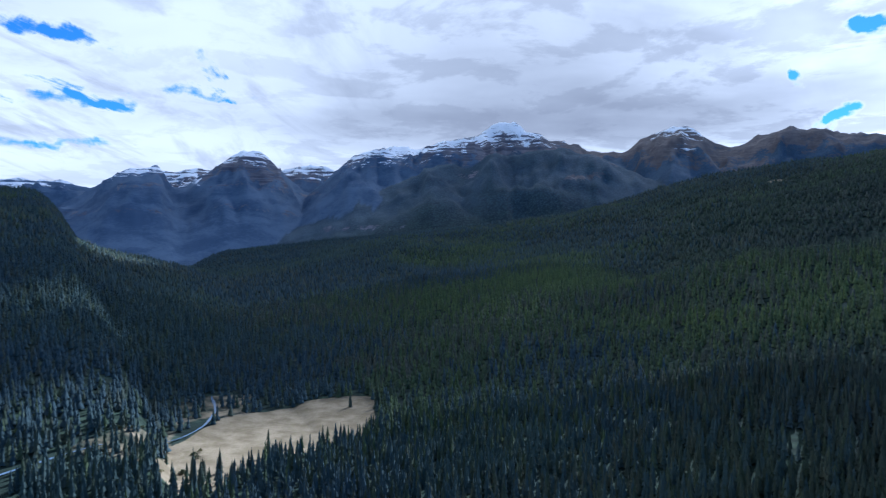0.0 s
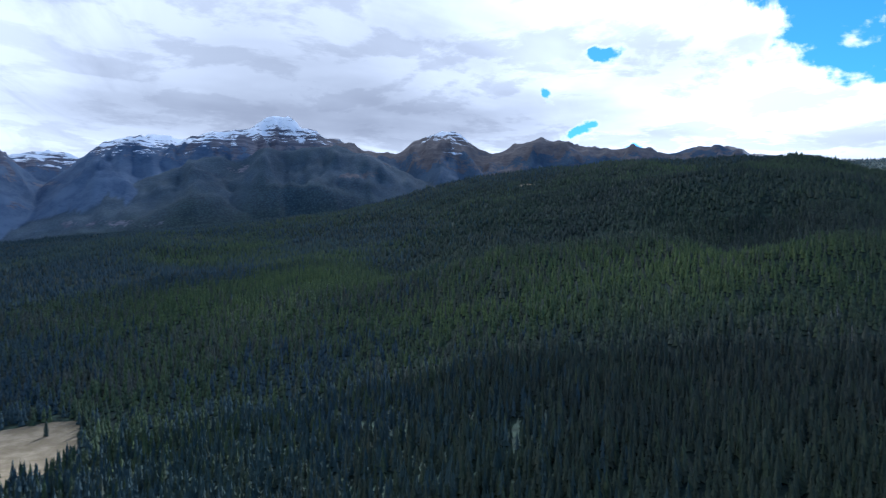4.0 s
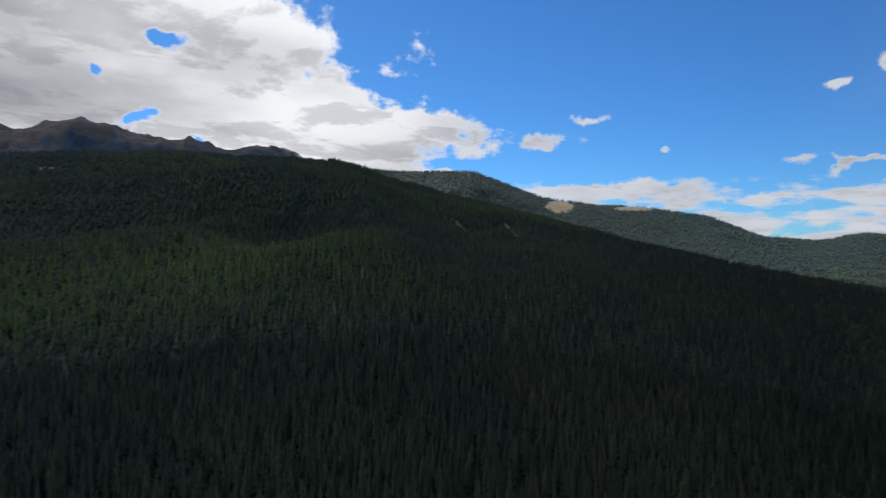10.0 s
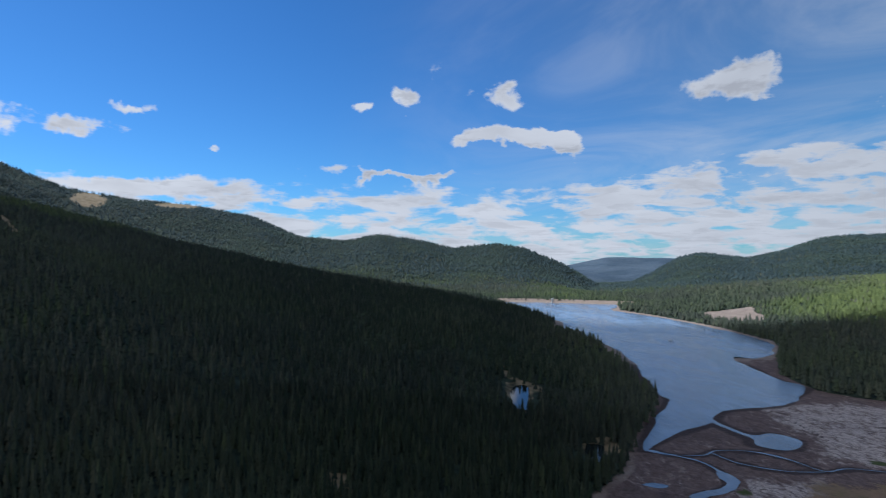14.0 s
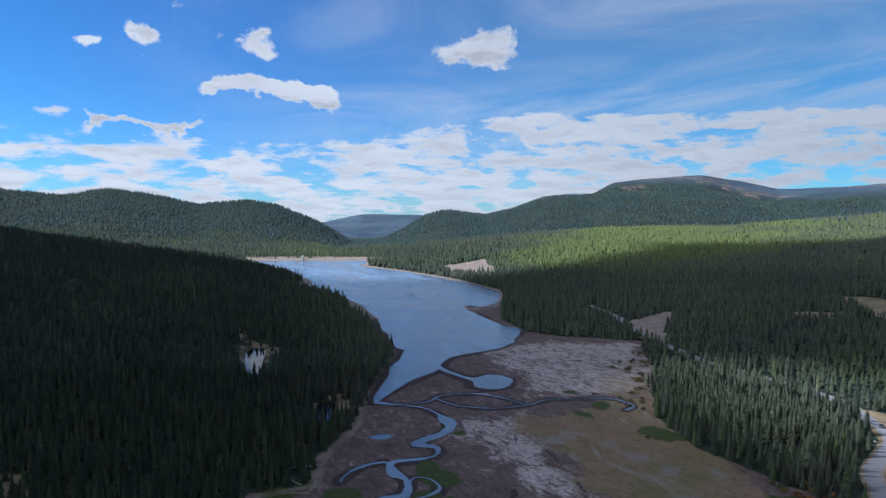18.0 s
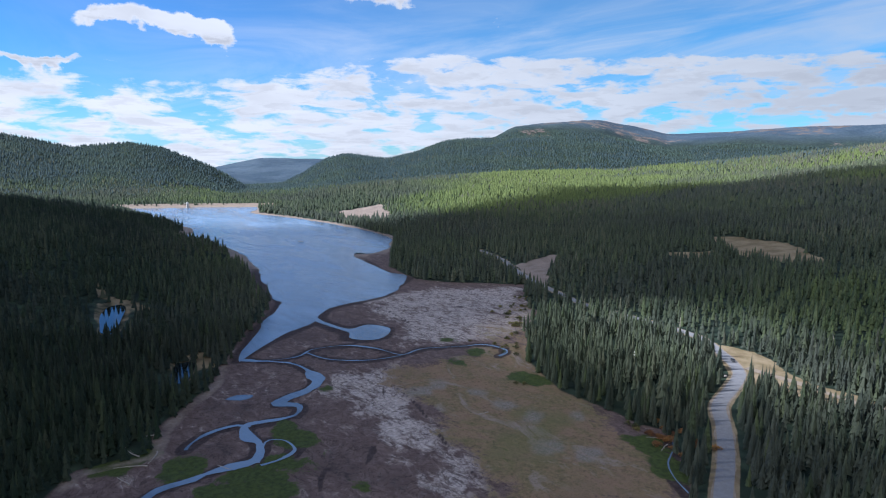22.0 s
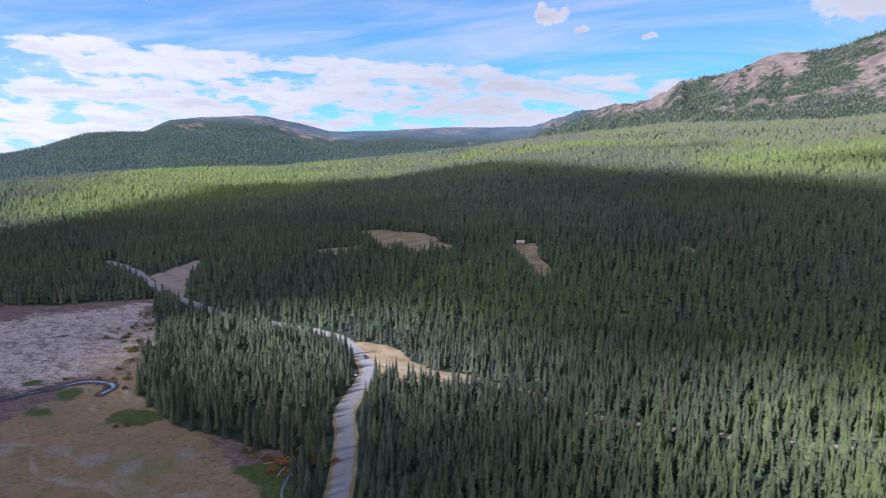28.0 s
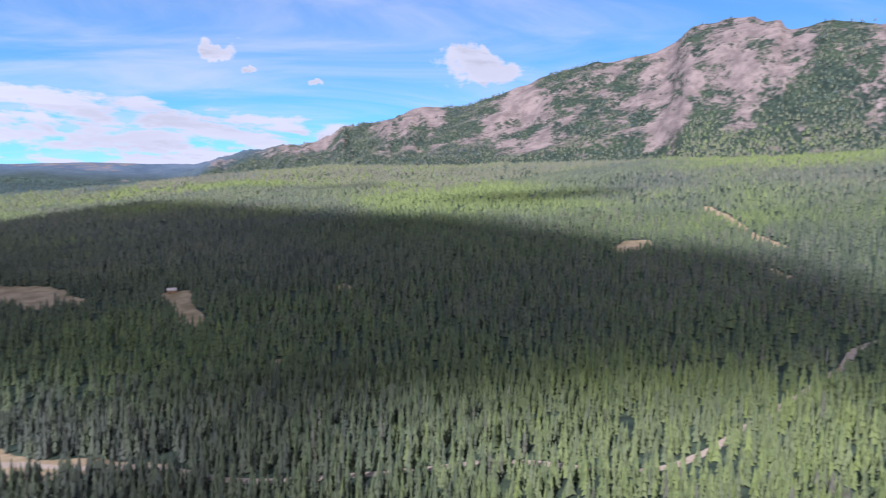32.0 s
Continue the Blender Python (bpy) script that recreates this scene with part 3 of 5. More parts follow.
# ---- land forms: crest (heading, distance, height), foot (heading, distance), roughness ----
FORMS = {
    "forest_slope": dict(crest=[(-20, 2450, 105), (-16, 2400, 122), (-1, 2286, 193), (9, 2171, 225), (18, 2000, 303), (27, 2000, 354), (35, 1965, 368), (39, 1930, 362), (43.4, 1834, 352), (46.8, 1750, 340), (49.1, 1680, 313), (51.4, 1620, 283), (57.5, 1492, 223), (62.8, 1413, 183), (67, 1350, 153), (73, 1300, 114), (80, 1200, 78), (87, 1120, 55), (94, 1050, 36), (101, 1020, 18), (107, 950, 3)],
                         foot=[(-40, 420), (-15, 380), (0, 220), (15, 110), (60, 120), (80, 180), (95, 280), (107, 600)], power=1.15, back=0.06, lumps=0.09),
    "front_ridge": dict(crest=[(-20, 3300, 60), (-18.3, 3300, 103), (-14.6, 3300, 202), (-10.6, 3300, 305), (-6.6, 3300, 424), (-2.6, 3300, 529), (-0.5, 3300, 565), (1.0, 3300, 520), (3.1, 3300, 596), (5.6, 3300, 630), (7.6, 3300, 648), (9.6, 3300, 630), (12.5, 3300, 571), (15.4, 3300, 508), (19.1, 3300, 437), (26, 3300, 330)], foot=[(-20, 2200), (26, 2200)], power=1.0, back=0.45, lumps=0.05),
    "left_hill": dict(crest=[(-110, 1500, 380), (-70, 1500, 420), (-50, 1500, 330), (-37, 1500, 182), (-33, 1500, 136), (-30, 1500, 103), (-26, 1500, 79), (-20, 1600, 40)], foot=[(-110, 200), (-50, 330), (-20, 500)], power=1.0, back=0.12, lumps=0.05),
    "far_hill": dict(crest=[(38, 3000, 420), (46, 3000, 485), (53, 3000, 454), (60, 3000, 458), (66, 3000, 337), (71, 3000, 296), (75, 3000, 286), (80, 3000, 240), (84, 3000, 154), (88, 3000, 110), (92, 3000, 60)], foot=[(38, 1900), (92, 1900)], power=1.0, back=0.3, lumps=0.03),
    "wooded_hills": dict(crest=[(74, 2700, 200), (81, 2700, 180), (83.5, 2700, 149), (88, 2700, 133), (91, 2700, 161), (94.5, 2700, 139), (97.5, 2700, 109), (101.6, 2700, 128), (104, 2700, 112), (107.6, 2700, 43), (111.3, 2700, -60), (113, 2700, -90)], foot=[(74, 1700), (113, 1900)], power=1.4, back=0.3, lumps=0.02),
    "canyon_end": dict(crest=[(100, 4600, -60), (107, 4600, -27), (111.4, 4600, 51), (116.6, 4600, 53), (122, 4600, 40)], foot=[(100, 3400), (122, 3400)], power=1.0, back=0.1, lumps=0.12),
    "bald_mountain": dict(crest=[(111.5, 3100, -95), (112.4, 3100, -70), (115, 3100, 0), (117.2, 3100, 75), (119, 3100, 98), (122.5, 3100, 78), (125, 3100, 110), (128, 3157, 172), (132, 3329, 193), (133.7, 3500, 252), (137, 3671, 286), (141, 3843, 319), (144, 3943, 286), (146.7, 4007, 242), (152, 4071, 265), (158, 4136, 290), (164, 4200, 300), (172, 4200, 320)], foot=[(111, 2000), (130, 2000), (172, 2300)], power=1.0, back=0.2, lumps=0.04),
    "right_slope": dict(crest=[(111, 1480, -8), (118, 1586, 14), (123, 1671, 30), (133, 1757, 57), (143, 1843, 69), (152, 1900, 104), (158, 1900, 130), (163, 1900, 155), (175, 1900, 205), (190, 1750, 215), (225, 1500, 230), (250, 1500, 300)],
                        foot=[(111, 1330), (118, 1150), (125, 800), (140, 480), (160, 380), (180, 300), (250, 200)], power=1.2, back=0.03, lumps=0.05),
    "rock_mountain": dict(crest=[(158, 4050, 285), (164, 3847, 294), (166.6, 3671, 338), (170, 3459, 384), (172.6, 3224, 379), (178, 2988, 486), (183.7, 2788, 505), (187, 2729, 512), (193.5, 2671, 619), (197.7, 2612, 660), (203, 2553, 681), (205, 2494, 741), (208.5, 2435, 734), (211.7, 2388, 701), (212.5, 2359, 669), (214.7, 2329, 682), (218.5, 2300, 644), (235, 2300, 600), (255, 2300, 380)], foot=[(158, 2600), (180, 1500), (255, 1400)], power=1.15, back=0.35, lumps=0.07),
    "snow_range": dict(crest=[(-55, 4600, 480), (-35.8, 4650, 538), (-34.4, 4650, 535), (-31.5, 4650, 550), (-30, 4650, 513), (-27.6, 4650, 600), (-23.8, 4650, 631), (-20.7, 4650, 662), (-18, 4650, 664), (-15.2, 4650, 668), (-12.7, 4650, 702), (-8, 4650, 640)], foot=[(-55, 3600), (-8, 3600)], power=1.0, back=0.3, lumps=0.10),
    "table_peaks": dict(crest=[(-33, 4200, 330), (-29.2, 4200, 509), (-27.4, 4200, 584), (-25.2, 4200, 604), (-23.9, 4200, 469), (-20.4, 4200, 645), (-19, 4200, 715), (-17.1, 4200, 720), (-15.7, 4200, 625), (-13.3, 4200, 480), (-10, 4200, 380)], foot=[(-33, 2700), (-10, 2900)], power=0.9, back=0.3, lumps=0.10),
    "snow_peak": dict(crest=[(-16.2, 4000, 223), (-13.3, 4000, 428), (-10.9, 4000, 568), (-9.1, 4000, 686), (-6, 4000, 742), (-3.3, 4000, 730), (-0.3, 4000, 830), (1.8, 4000, 850), (3.8, 4000, 915), (5.4, 4000, 907), (7.9, 4000, 792), (11.8, 4000, 730), (14.7, 4000, 706), (16.1, 4000, 770), (19.8, 4000, 822), (23.3, 4000, 704), (27.5, 4000, 786), (31.6, 4000, 755), (35.7, 4000, 733), (38.7, 4000, 660), (42.2, 4000, 718), (44.9, 4000, 652), (52, 4000, 520)], foot=[(-16, 2300), (10, 2500), (52, 2600)], power=1.05, back=0.35, lumps=0.08),
    "hills_behind": dict(crest=[(225, 2000, 260), (255, 2000, 330), (285, 1900, 300), (325, 1900, 260)], foot=[(225, 300), (325, 300)], power=1.0, back=0.1, lumps=0.05),
}


def polar(x, y):
    dx, dy = x - CENTRE[0], y - CENTRE[1]
    return np.degrees(np.arctan2(dx, dy)), np.hypot(dx, dy)


def table(h, rows, column):
    """A smooth value by heading; h from -180 to 180 is matched to the rows' own range."""
    xs, ys = np.array([r[0] for r in rows], float), np.array([r[column] for r in rows], float)
    fine = np.linspace(xs[0], xs[-1], max(8, int((xs[-1] - xs[0]) * 12)))
    vals = np.interp(fine, xs, ys)
    width = 5
    pad = np.concatenate([np.full(width, vals[0]), vals, np.full(width, vals[-1])])
    kernel = np.hanning(2 * width + 1)
    vals = np.convolve(pad, kernel / kernel.sum(), "valid")
    return np.interp(h, fine, vals)


ROADBED = []


def landform(name, f, x, y, h, r, base):
    """Height of one ridge or slope: it climbs from its foot to its crest and falls off behind."""
    lo, hi = f["crest"][0][0], f["crest"][-1][0]
    rc, zc, rf = table(h, f["crest"], 1), table(h, f["crest"], 2), table(h, f["foot"], 1)
    s = np.clip((r - rf) / (rc - rf), 0, 1)
    edge = step(h, lo - 7, lo) * (1 - step(h, hi, hi + 7))
    form = np.where(r < rc, base + (zc - base) * s ** f["power"], zc - f["back"] * (r - rc) * step(r - rc, 0, 120))
    rel = np.maximum(form - base, 0)
    if name in ("snow_peak", "table_peaks", "snow_range", "rock_mountain", "front_ridge"):
        dome = step(s, 0.0, 0.5) * (1 - 0.72 * step(s, 0.72, 1.0))
        across, down_hill = np.radians(h) * rc, r * 0.42
        ribs = ridged(across + 60 * fbm(x, y, 200, 3, 6), down_hill, 330, 5, 5)
        form = form + rel * 0.20 * dome * (1 - step(s, 0.65, 0.92)) * ridged(across + 90 * fbm(x, y, 400, 2, 7), down_hill * 0.6, 900, 2, 8)
        form = form + rel * (0.24 * dome * ribs + (0.075 - 0.05 * step(s, 0.8, 1.0)) * ridged(across, down_hill, 120, 4, 9) * step(s, 0.1, 0.5)) - rel * 0.02
        # stepped strata
        form = form + (1.8 * np.sin(form / 7.0 + 5 * fbm(x, y, 300, 3, 4))) * step(form, 300, 500)
    else:
        gully = ridged(np.radians(h) * 1500 + 90 * fbm(x, y, 250, 3, 13), r * 0.45, 380, 3, 14)
        form = form + rel * 0.09 * (gully - 0.1) * step(s, 0.05, 0.3) * (1 - 0.85 * step(s, 0.75, 1))
        if name == "forest_slope":
            # a bench with a deep bowl behind it, and spurs between side valleys
            bowl = step(h, 5, 16) * (1 - step(h, 42, 56))
            lip = 740 + 70 * fbm(h * 14, r * 0, 90, 2, 15)
            form = form - bowl * 58 * np.exp(-((r - lip - 220) / 190) ** 2) + bowl * 9 * np.exp(-((r - lip + 40) / 90) ** 2)
            spur = ridged(np.radians(h) * 1500 + 120 * fbm(x, y, 300, 2, 17), r * 0.2, 520, 2, 18)
            form = form + 30 * (spur - 0.2) * step(s, 0.2, 0.45) * (1 - step(s, 0.8, 1.0))
        form = form + rel * f["lumps"] * (2.2 * fbm(x, y, 420, 4, 11) + 0.6 * fbm(x, y, 110, 3, 12)) * (1 - 0.7 * step(s, 0.8, 1))
    return base + (form - base) * edge - (1 - edge) * 30


def land(x, y):
    """Height of the bare ground and masks of what covers it."""
    x, y = np.asarray(x, float), np.asarray(y, float)
    h, r = polar(x, y)
    basin, out = signed(x, y, BASIN), {}
    base = -95 * step(r, 1480, 2700) * np.exp(-((h - 112) / 6.0) ** 2)
    z = base + 0.0
    owner = np.zeros(x.shape, int)
    for k, (name, f) in enumerate(FORMS.items(), 1):
        lo, hi = f["crest"][0][0], f["crest"][-1][0]
        turned = np.where(h < lo - 8, h + 360, h)
        turned = np.where(turned > hi + 180, turned - 360, turned)
        at = np.nonzero((turned > lo - 7) & (turned < hi + 7) & (r > min(row[1] for row in f["foot"])))
        if not at[0].size:
            continue
        raised = landform(name, f, x[at], y[at], turned[at], r[at], base[at])
        owner[at] = np.where(raised > z[at] + 0.01, k, owner[at])
        z[at] = np.maximum(z[at], raised)
    # the reservoir's bed is level, its banks rise out of it
    bank = np.maximum(-basin, 0)
    rough = 0.5 * fbm(x, y, 60, 3, 21) * step(bank, 2, 30)
    z = np.where(basin > 0, 0.0, np.where(r < 1500, np.minimum(z, 0.6 + bank * 0.22), z) + 0.9 * step(bank, 0, 8) + rough * (r < 1500))
    wet = signed(x, y, WATER)
    z = np.where(basin > 0, 0.10 * fbm(x, y, 25, 3, 3) + 0.5 * step(-wet, 20, 160) * (basin > 0), z)
    z = z - 1.6 * step(wet, 4, 16)
    for pond, depth in ((POND, 1.2), (SMALL_POND, 0.8)):
        z = z - depth * step(signed(x, y, pond), -5, 2)
    for line, level in ROADBED:
        near = np.nonzero((x > line[:, 0].min() - 12) & (x < line[:, 0].max() + 12) & (y > line[:, 1].min() - 12) & (y < line[:, 1].max() + 12))
        px, py = x[near], y[near]
        best, at = np.full(px.shape, 1e9), np.zeros(px.shape)
        for k in range(len(line)):
            d = np.hypot(px - line[k, 0], py - line[k, 1])
            at = np.where(d < best, level[k], at)
            best = np.minimum(best, d)
        z[near] = z[near] + (at - z[near]) * (1 - step(best, 4.5, 9.5))
    out["basin"], out["wet"], out["owner"], out["h"], out["r"] = basin, wet, owner, h, r
    return z, out


ROADBED = []
for way_points in (ROAD, SIDE_ROAD):
    points = np.array(curve(way_points, 4))
    levels = land(points[:, 0], points[:, 1])[0]
    ROADBED.append((points, np.convolve(np.pad(levels, 8, "edge"), np.ones(17) / 17, "valid")))


def covers(x, y, z, o):
    """What lies on the ground: shares from 0 to 1."""
    names = ["none"] + list(FORMS)
    c = {}
    wob = 9 * fbm(x, y, 40, 3, 31)
    meadow = np.zeros(x.shape)
    for m in MEADOWS + [YARD]:
        meadow = np.maximum(meadow, step(signed(x, y, m) + 0.9 * wob, -4, 4))
    meadow = np.maximum(meadow, 0.5 * step(signed(x, y, WILLOW_FLAT) + wob, -4, 6))
    for line, wide, much in TRACKS:
        meadow = np.maximum(meadow, much * step(wide - away(x, y, line) + 0.4 * wob, -3, 3))
    road = np.minimum(away(x, y, curve(ROAD, 20)), away(x, y, curve(SIDE_ROAD, 20)) + 4.0 * (x < 170))
    verge = 1 - step(road, 4.0, 6.0)
    c["road"] = road
    c["meadow"] = np.maximum(meadow, verge * 0.8)
    c["mud"] = step(o["basin"] + 0.3 * wob, -6, 2)
    c["turf"] = step(signed(x, y, TURF) + 2.0 * wob, -22, 22) * 1.0 + 0.45 * step(25 - away(x, y, [(420, -352), (385, -300), (350, -268)]) + wob, -15, 15)
    crumb = 5 * fbm(x, y, 9, 3, 33)
    c["silt"] = np.maximum(step(signed(x, y, SILT) + 2.6 * wob + 1.5 * crumb, -14, 10), 0.9 * step(signed(x, y, UPPER_FLAT) + 2 * wob + crumb, -14, 14))
    lush = np.zeros(x.shape)
    for px, py, size in ((301, -106, 14), (297, -93, 11), (308, -118, 8), (323, -132, 10), (335, -131, 6), (326, -88, 8), (350, -77, 10), (345, -68, 9), (387, -187, 5), (378, -190, 4), (364, -165, 3), (364, -256, 7), (357, -238, 7), (316, -253, 9), (243, -169, 7), (241, -239, 11), (224, -228, 12), (279, -132, 3), (270, -95, 10), (393, -260, 5)):
        lush = np.maximum(lush, step(size - np.hypot(x - px, (y - py) * 1.2) + 1.1 * wob + crumb, -4, 5))
    c["lush"] = lush
    # wet margins of the water, drainage trenches and dark hollows
    lines = [away(x, y, curve(line, 8)) - 2.0 for line in [STREAM] + BROOKS] + [away(x, y, curve(line, 8)) + 1.0 for line in TRENCHES]
    wet = 1 - step(np.minimum.reduce(lines) + 0.25 * crumb, 0.4, 2.6)
    wet = np.maximum(wet, 0.8 * step(np.maximum(o["wet"], signed(x, y, POOL)) + 0.5 * wob, -9, -3))
    for px, py, size in WET_SPOTS:
        wet = np.maximum(wet, 0.5 * step(size - np.hypot(x - px, (y - py) * 1.4) + 1.8 * wob + 1.5 * crumb, -6, 6))
    c["wet"] = wet
    c["pebble"] = np.zeros(x.shape)
    for px, py, size in PEBBLES:
        c["pebble"] = np.maximum(c["pebble"], 0.65 * step(size - np.hypot(x - px, y - py) + crumb, -2, 2))
    for pond in (POND, SMALL_POND):
        c["meadow"] = np.maximum(c["meadow"], 0.5 * step(signed(x, y, pond) + 0.6 * wob, -4, -1))
    sand = step(signed(x, y, SAND) + wob, -5, 5)
    sand = np.maximum(sand, step(signed(x, y, PARKING) + 0.3 * wob, -3, 3))
    band = step(o["wet"], -18, -10) * step(x, 560, 800) * step(o["basin"], -8, -2)
    rim = step(o["basin"], -6, 0) * (1 - step(o["basin"], 3, 8)) * step(y + 0.2 * x + 60, -15, 15) * step(x, 300, 340) * 0.50
    c["sand"] = np.maximum(sand, np.maximum(band, rim))
    # rock and snow
    high = np.isin(o["owner"], [names.index(k) for k in ("snow_peak", "table_peaks", "snow_range", "front_ridge")])
    pale = np.isin(o["owner"], [names.index(k) for k in ("rock_mountain", "bald_mountain")])
    n1 = fbm(x, y, 260, 4, 41)
    rock = high * (0.10 * step(z, 250, 400) + 0.62 * step(z + 170 * n1 + 90 * fbm(x, y, 90, 3, 44), 420, 720))
    front = o["owner"] == names.index("front_ridge")
    cliffs = np.exp(-((o["h"] + 9) / 5) ** 2 - ((z - 205) / 16) ** 2) + np.exp(-((o["h"] - 11) / 3) ** 2 - ((z - 440) / 22) ** 2) + 0.8 * np.exp(-((o["h"] - 1) / 1.2) ** 2 - ((z - 500) / 50) ** 2)
    rock = np.where(front, 0.10 + 0.5 * cliffs * (1 + 0.5 * n1) + 0.25 * step(o["h"], 6, 12) * step(z, 430, 560), rock)
    # cliff bands run level along the range
    band = np.sin(z / 21.0 + 3.0 * fbm(x, y, 700, 3, 55)) * 0.5 + 0.5
    rock = np.maximum(rock, high * ~front * step(z, 200, 290) * 0.46 * step(band, 0.55, 0.95) * step(fbm(x, y, 500, 3, 56), -0.25, 0.15))
    mount = o["owner"] == names.index("rock_mountain")
    bald = o["owner"] == names.index("bald_mountain")
    ribs = ridged(np.radians(o["h"]) * 2500 + 40 * fbm(x, y, 150, 3, 45), o["r"] * 0.4, 210, 3, 46)
    rock = np.maximum(rock, mount * np.clip(0.08 + 0.38 * step(z + 160 * n1, 190, 450) + 0.34 * ribs * step(z, 180, 300), 0, 1))
    rock = np.maximum(rock, bald * (0.15 + 0.33 * step(z + 150 * n1 + 60 * fbm(x, y, 80, 3, 47), 195, 300)))
    far = o["owner"] == names.index("far_hill")
    bare = (1 - step(np.hypot((o["h"] - 67.6) * 30, (z - 285) * 1.0), 25, 50)) + (1 - step(np.hypot((o["h"] - 74) * 25, (z - 278) * 3), 30, 55))
    c["meadow"] = np.maximum(c["meadow"], far * np.clip(bare, 0, 1))
    # share of painted haze, larger on the far ranges and with distance
    c["haze_tint"] = np.maximum(high * step(o["r"], 2300, 3000) * np.where(front, 0.5, np.where(o["h"] > 2, 0.75, 1.0)), 0.6 * step(o["r"], 3200, 3800))
    c["rock"], c["pale"] = rock, np.maximum(pale * 1.0, 0.75 * high * step(o["h"], 5, 12))
    lee = np.where(o["h"] < -22, 230, np.where(o["h"] < 1, 110, -5.0 * np.maximum(o["h"] - 7, 0) + 110 * np.exp(-((o["h"] - 20) / 1.8) ** 2)))
    gulls = ridged(np.radians(o["h"]) * 4000 + 30 * fbm(x, y, 120, 3, 48), o["r"] * 0.35, 95, 3, 49)
    c["snow"] = high * ~front * ((0.57 + 0.27 * gulls) * step(z + 70 * fbm(x, y, 150, 4, 43) + lee, 610, 850))
    return c


# ---- ground: one sheet to the horizon ----


def mesh_from(name, verts, faces, mat, attributes=None, smooth=False):
    """A mesh from arrays; faces all triangles or all quads."""
    me = bpy.data.meshes.new(name)
    verts, faces = np.asarray(verts, np.float32), np.asarray(faces, np.int32)
    me.vertices.add(len(verts))
    me.vertices.foreach_set("co", verts.ravel())
    size = faces.shape[1]
    me.loops.add(faces.size)
    me.loops.foreach_set("vertex_index", faces.ravel())
    me.polygons.add(len(faces))
    me.polygons.foreach_set("loop_start", np.arange(0, faces.size, size, dtype=np.int32))
    me.polygons.foreach_set("use_smooth", np.full(len(faces), smooth))
    for key, values in (attributes or {}).items():
        layer = me.attributes.new(key, "FLOAT", "POINT")
        layer.data.foreach_set("value", np.asarray(values, np.float32))
    me.materials.append(mat)
    me.update(calc_edges=True)
    return me


def make_ground():
    seen = np.arange(-42.0, 226.0, 0.25)
    rest = np.arange(226.0, 318.0, 1.0)
    angles = np.radians(np.concatenate([seen, rest]))
    radii, r = [0.5, 40, 80], 110.0
    while r < 4790:
        radii.append(r)
        r += np.interp(r, [110, 200, 600, 900, 3400, 4800], [3.2, 2.4, 6.0, 14.0, 42.0, 28.0])
    radii = np.array(radii + [4790.0])
    aa, rr = np.meshgrid(angles, radii)
    x, y = CENTRE[0] + rr * np.sin(aa), CENTRE[1] + rr * np.cos(aa)
    z, o = land(x, y)
    c = covers(x, y, z, o)
    rows, cols = x.shape
    i, j = np.meshgrid(np.arange(rows - 1), np.arange(cols), indexing="ij")
    k = (j + 1) % cols
    faces = np.stack([i * cols + j, (i + 1) * cols + j, (i + 1) * cols + k, i * cols + k], -1).reshape(-1, 4)
    keys = ("haze_tint", "meadow", "mud", "turf", "silt", "lush", "wet", "pebble", "sand", "rock", "pale", "snow")
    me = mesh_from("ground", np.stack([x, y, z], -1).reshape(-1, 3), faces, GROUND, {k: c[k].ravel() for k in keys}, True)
    tagged(new("ground", me), "valley floor and forested mountain slopes with a dry reservoir bed", "ground", kind="structure")
    # horizon seen from above the valley, for leaving out woods that no one can see
    lift = (z + 10 - 112) / np.maximum(rr, 1)
    return np.degrees(angles), radii, np.maximum.accumulate(lift, 0)


HEADS, RADII, SKYLINE = make_ground()


def height(x, y):
    return land(np.atleast_1d(x), np.atleast_1d(y))[0]


# ---- water ----


def water_sheet(name, outline, z, mat, label, category, wobble=2.0, every=7.0):
    line = curve(outline + [outline[0]], every)[:-1]
    bm = bmesh.new()
    p = np.array(line)
    p = p + np.stack([fbm(p[:, 0], p[:, 1], 25, 3, 51), fbm(p[:, 0], p[:, 1], 25, 3, 52)], -1) * (wobble * (0.12 + 0.88 * step(p[:, :1], 445, 540)) if wobble > 3 else wobble)
    bm.faces.new([bm.verts.new((a, b, z)) for a, b in p])
    bmesh.ops.triangulate(bm, faces=bm.faces[:])
    bmesh.ops.recalc_face_normals(bm, faces=bm.faces[:])
    if sum(f.normal.z * f.calc_area() for f in bm.faces) < 0:
        bmesh.ops.reverse_faces(bm, faces=bm.faces[:])
    me = bpy.data.meshes.new(name)
    bm.to_mesh(me), bm.free()
    me.materials.append(mat)
    return tagged(new(name, me), label, category, kind="structure")


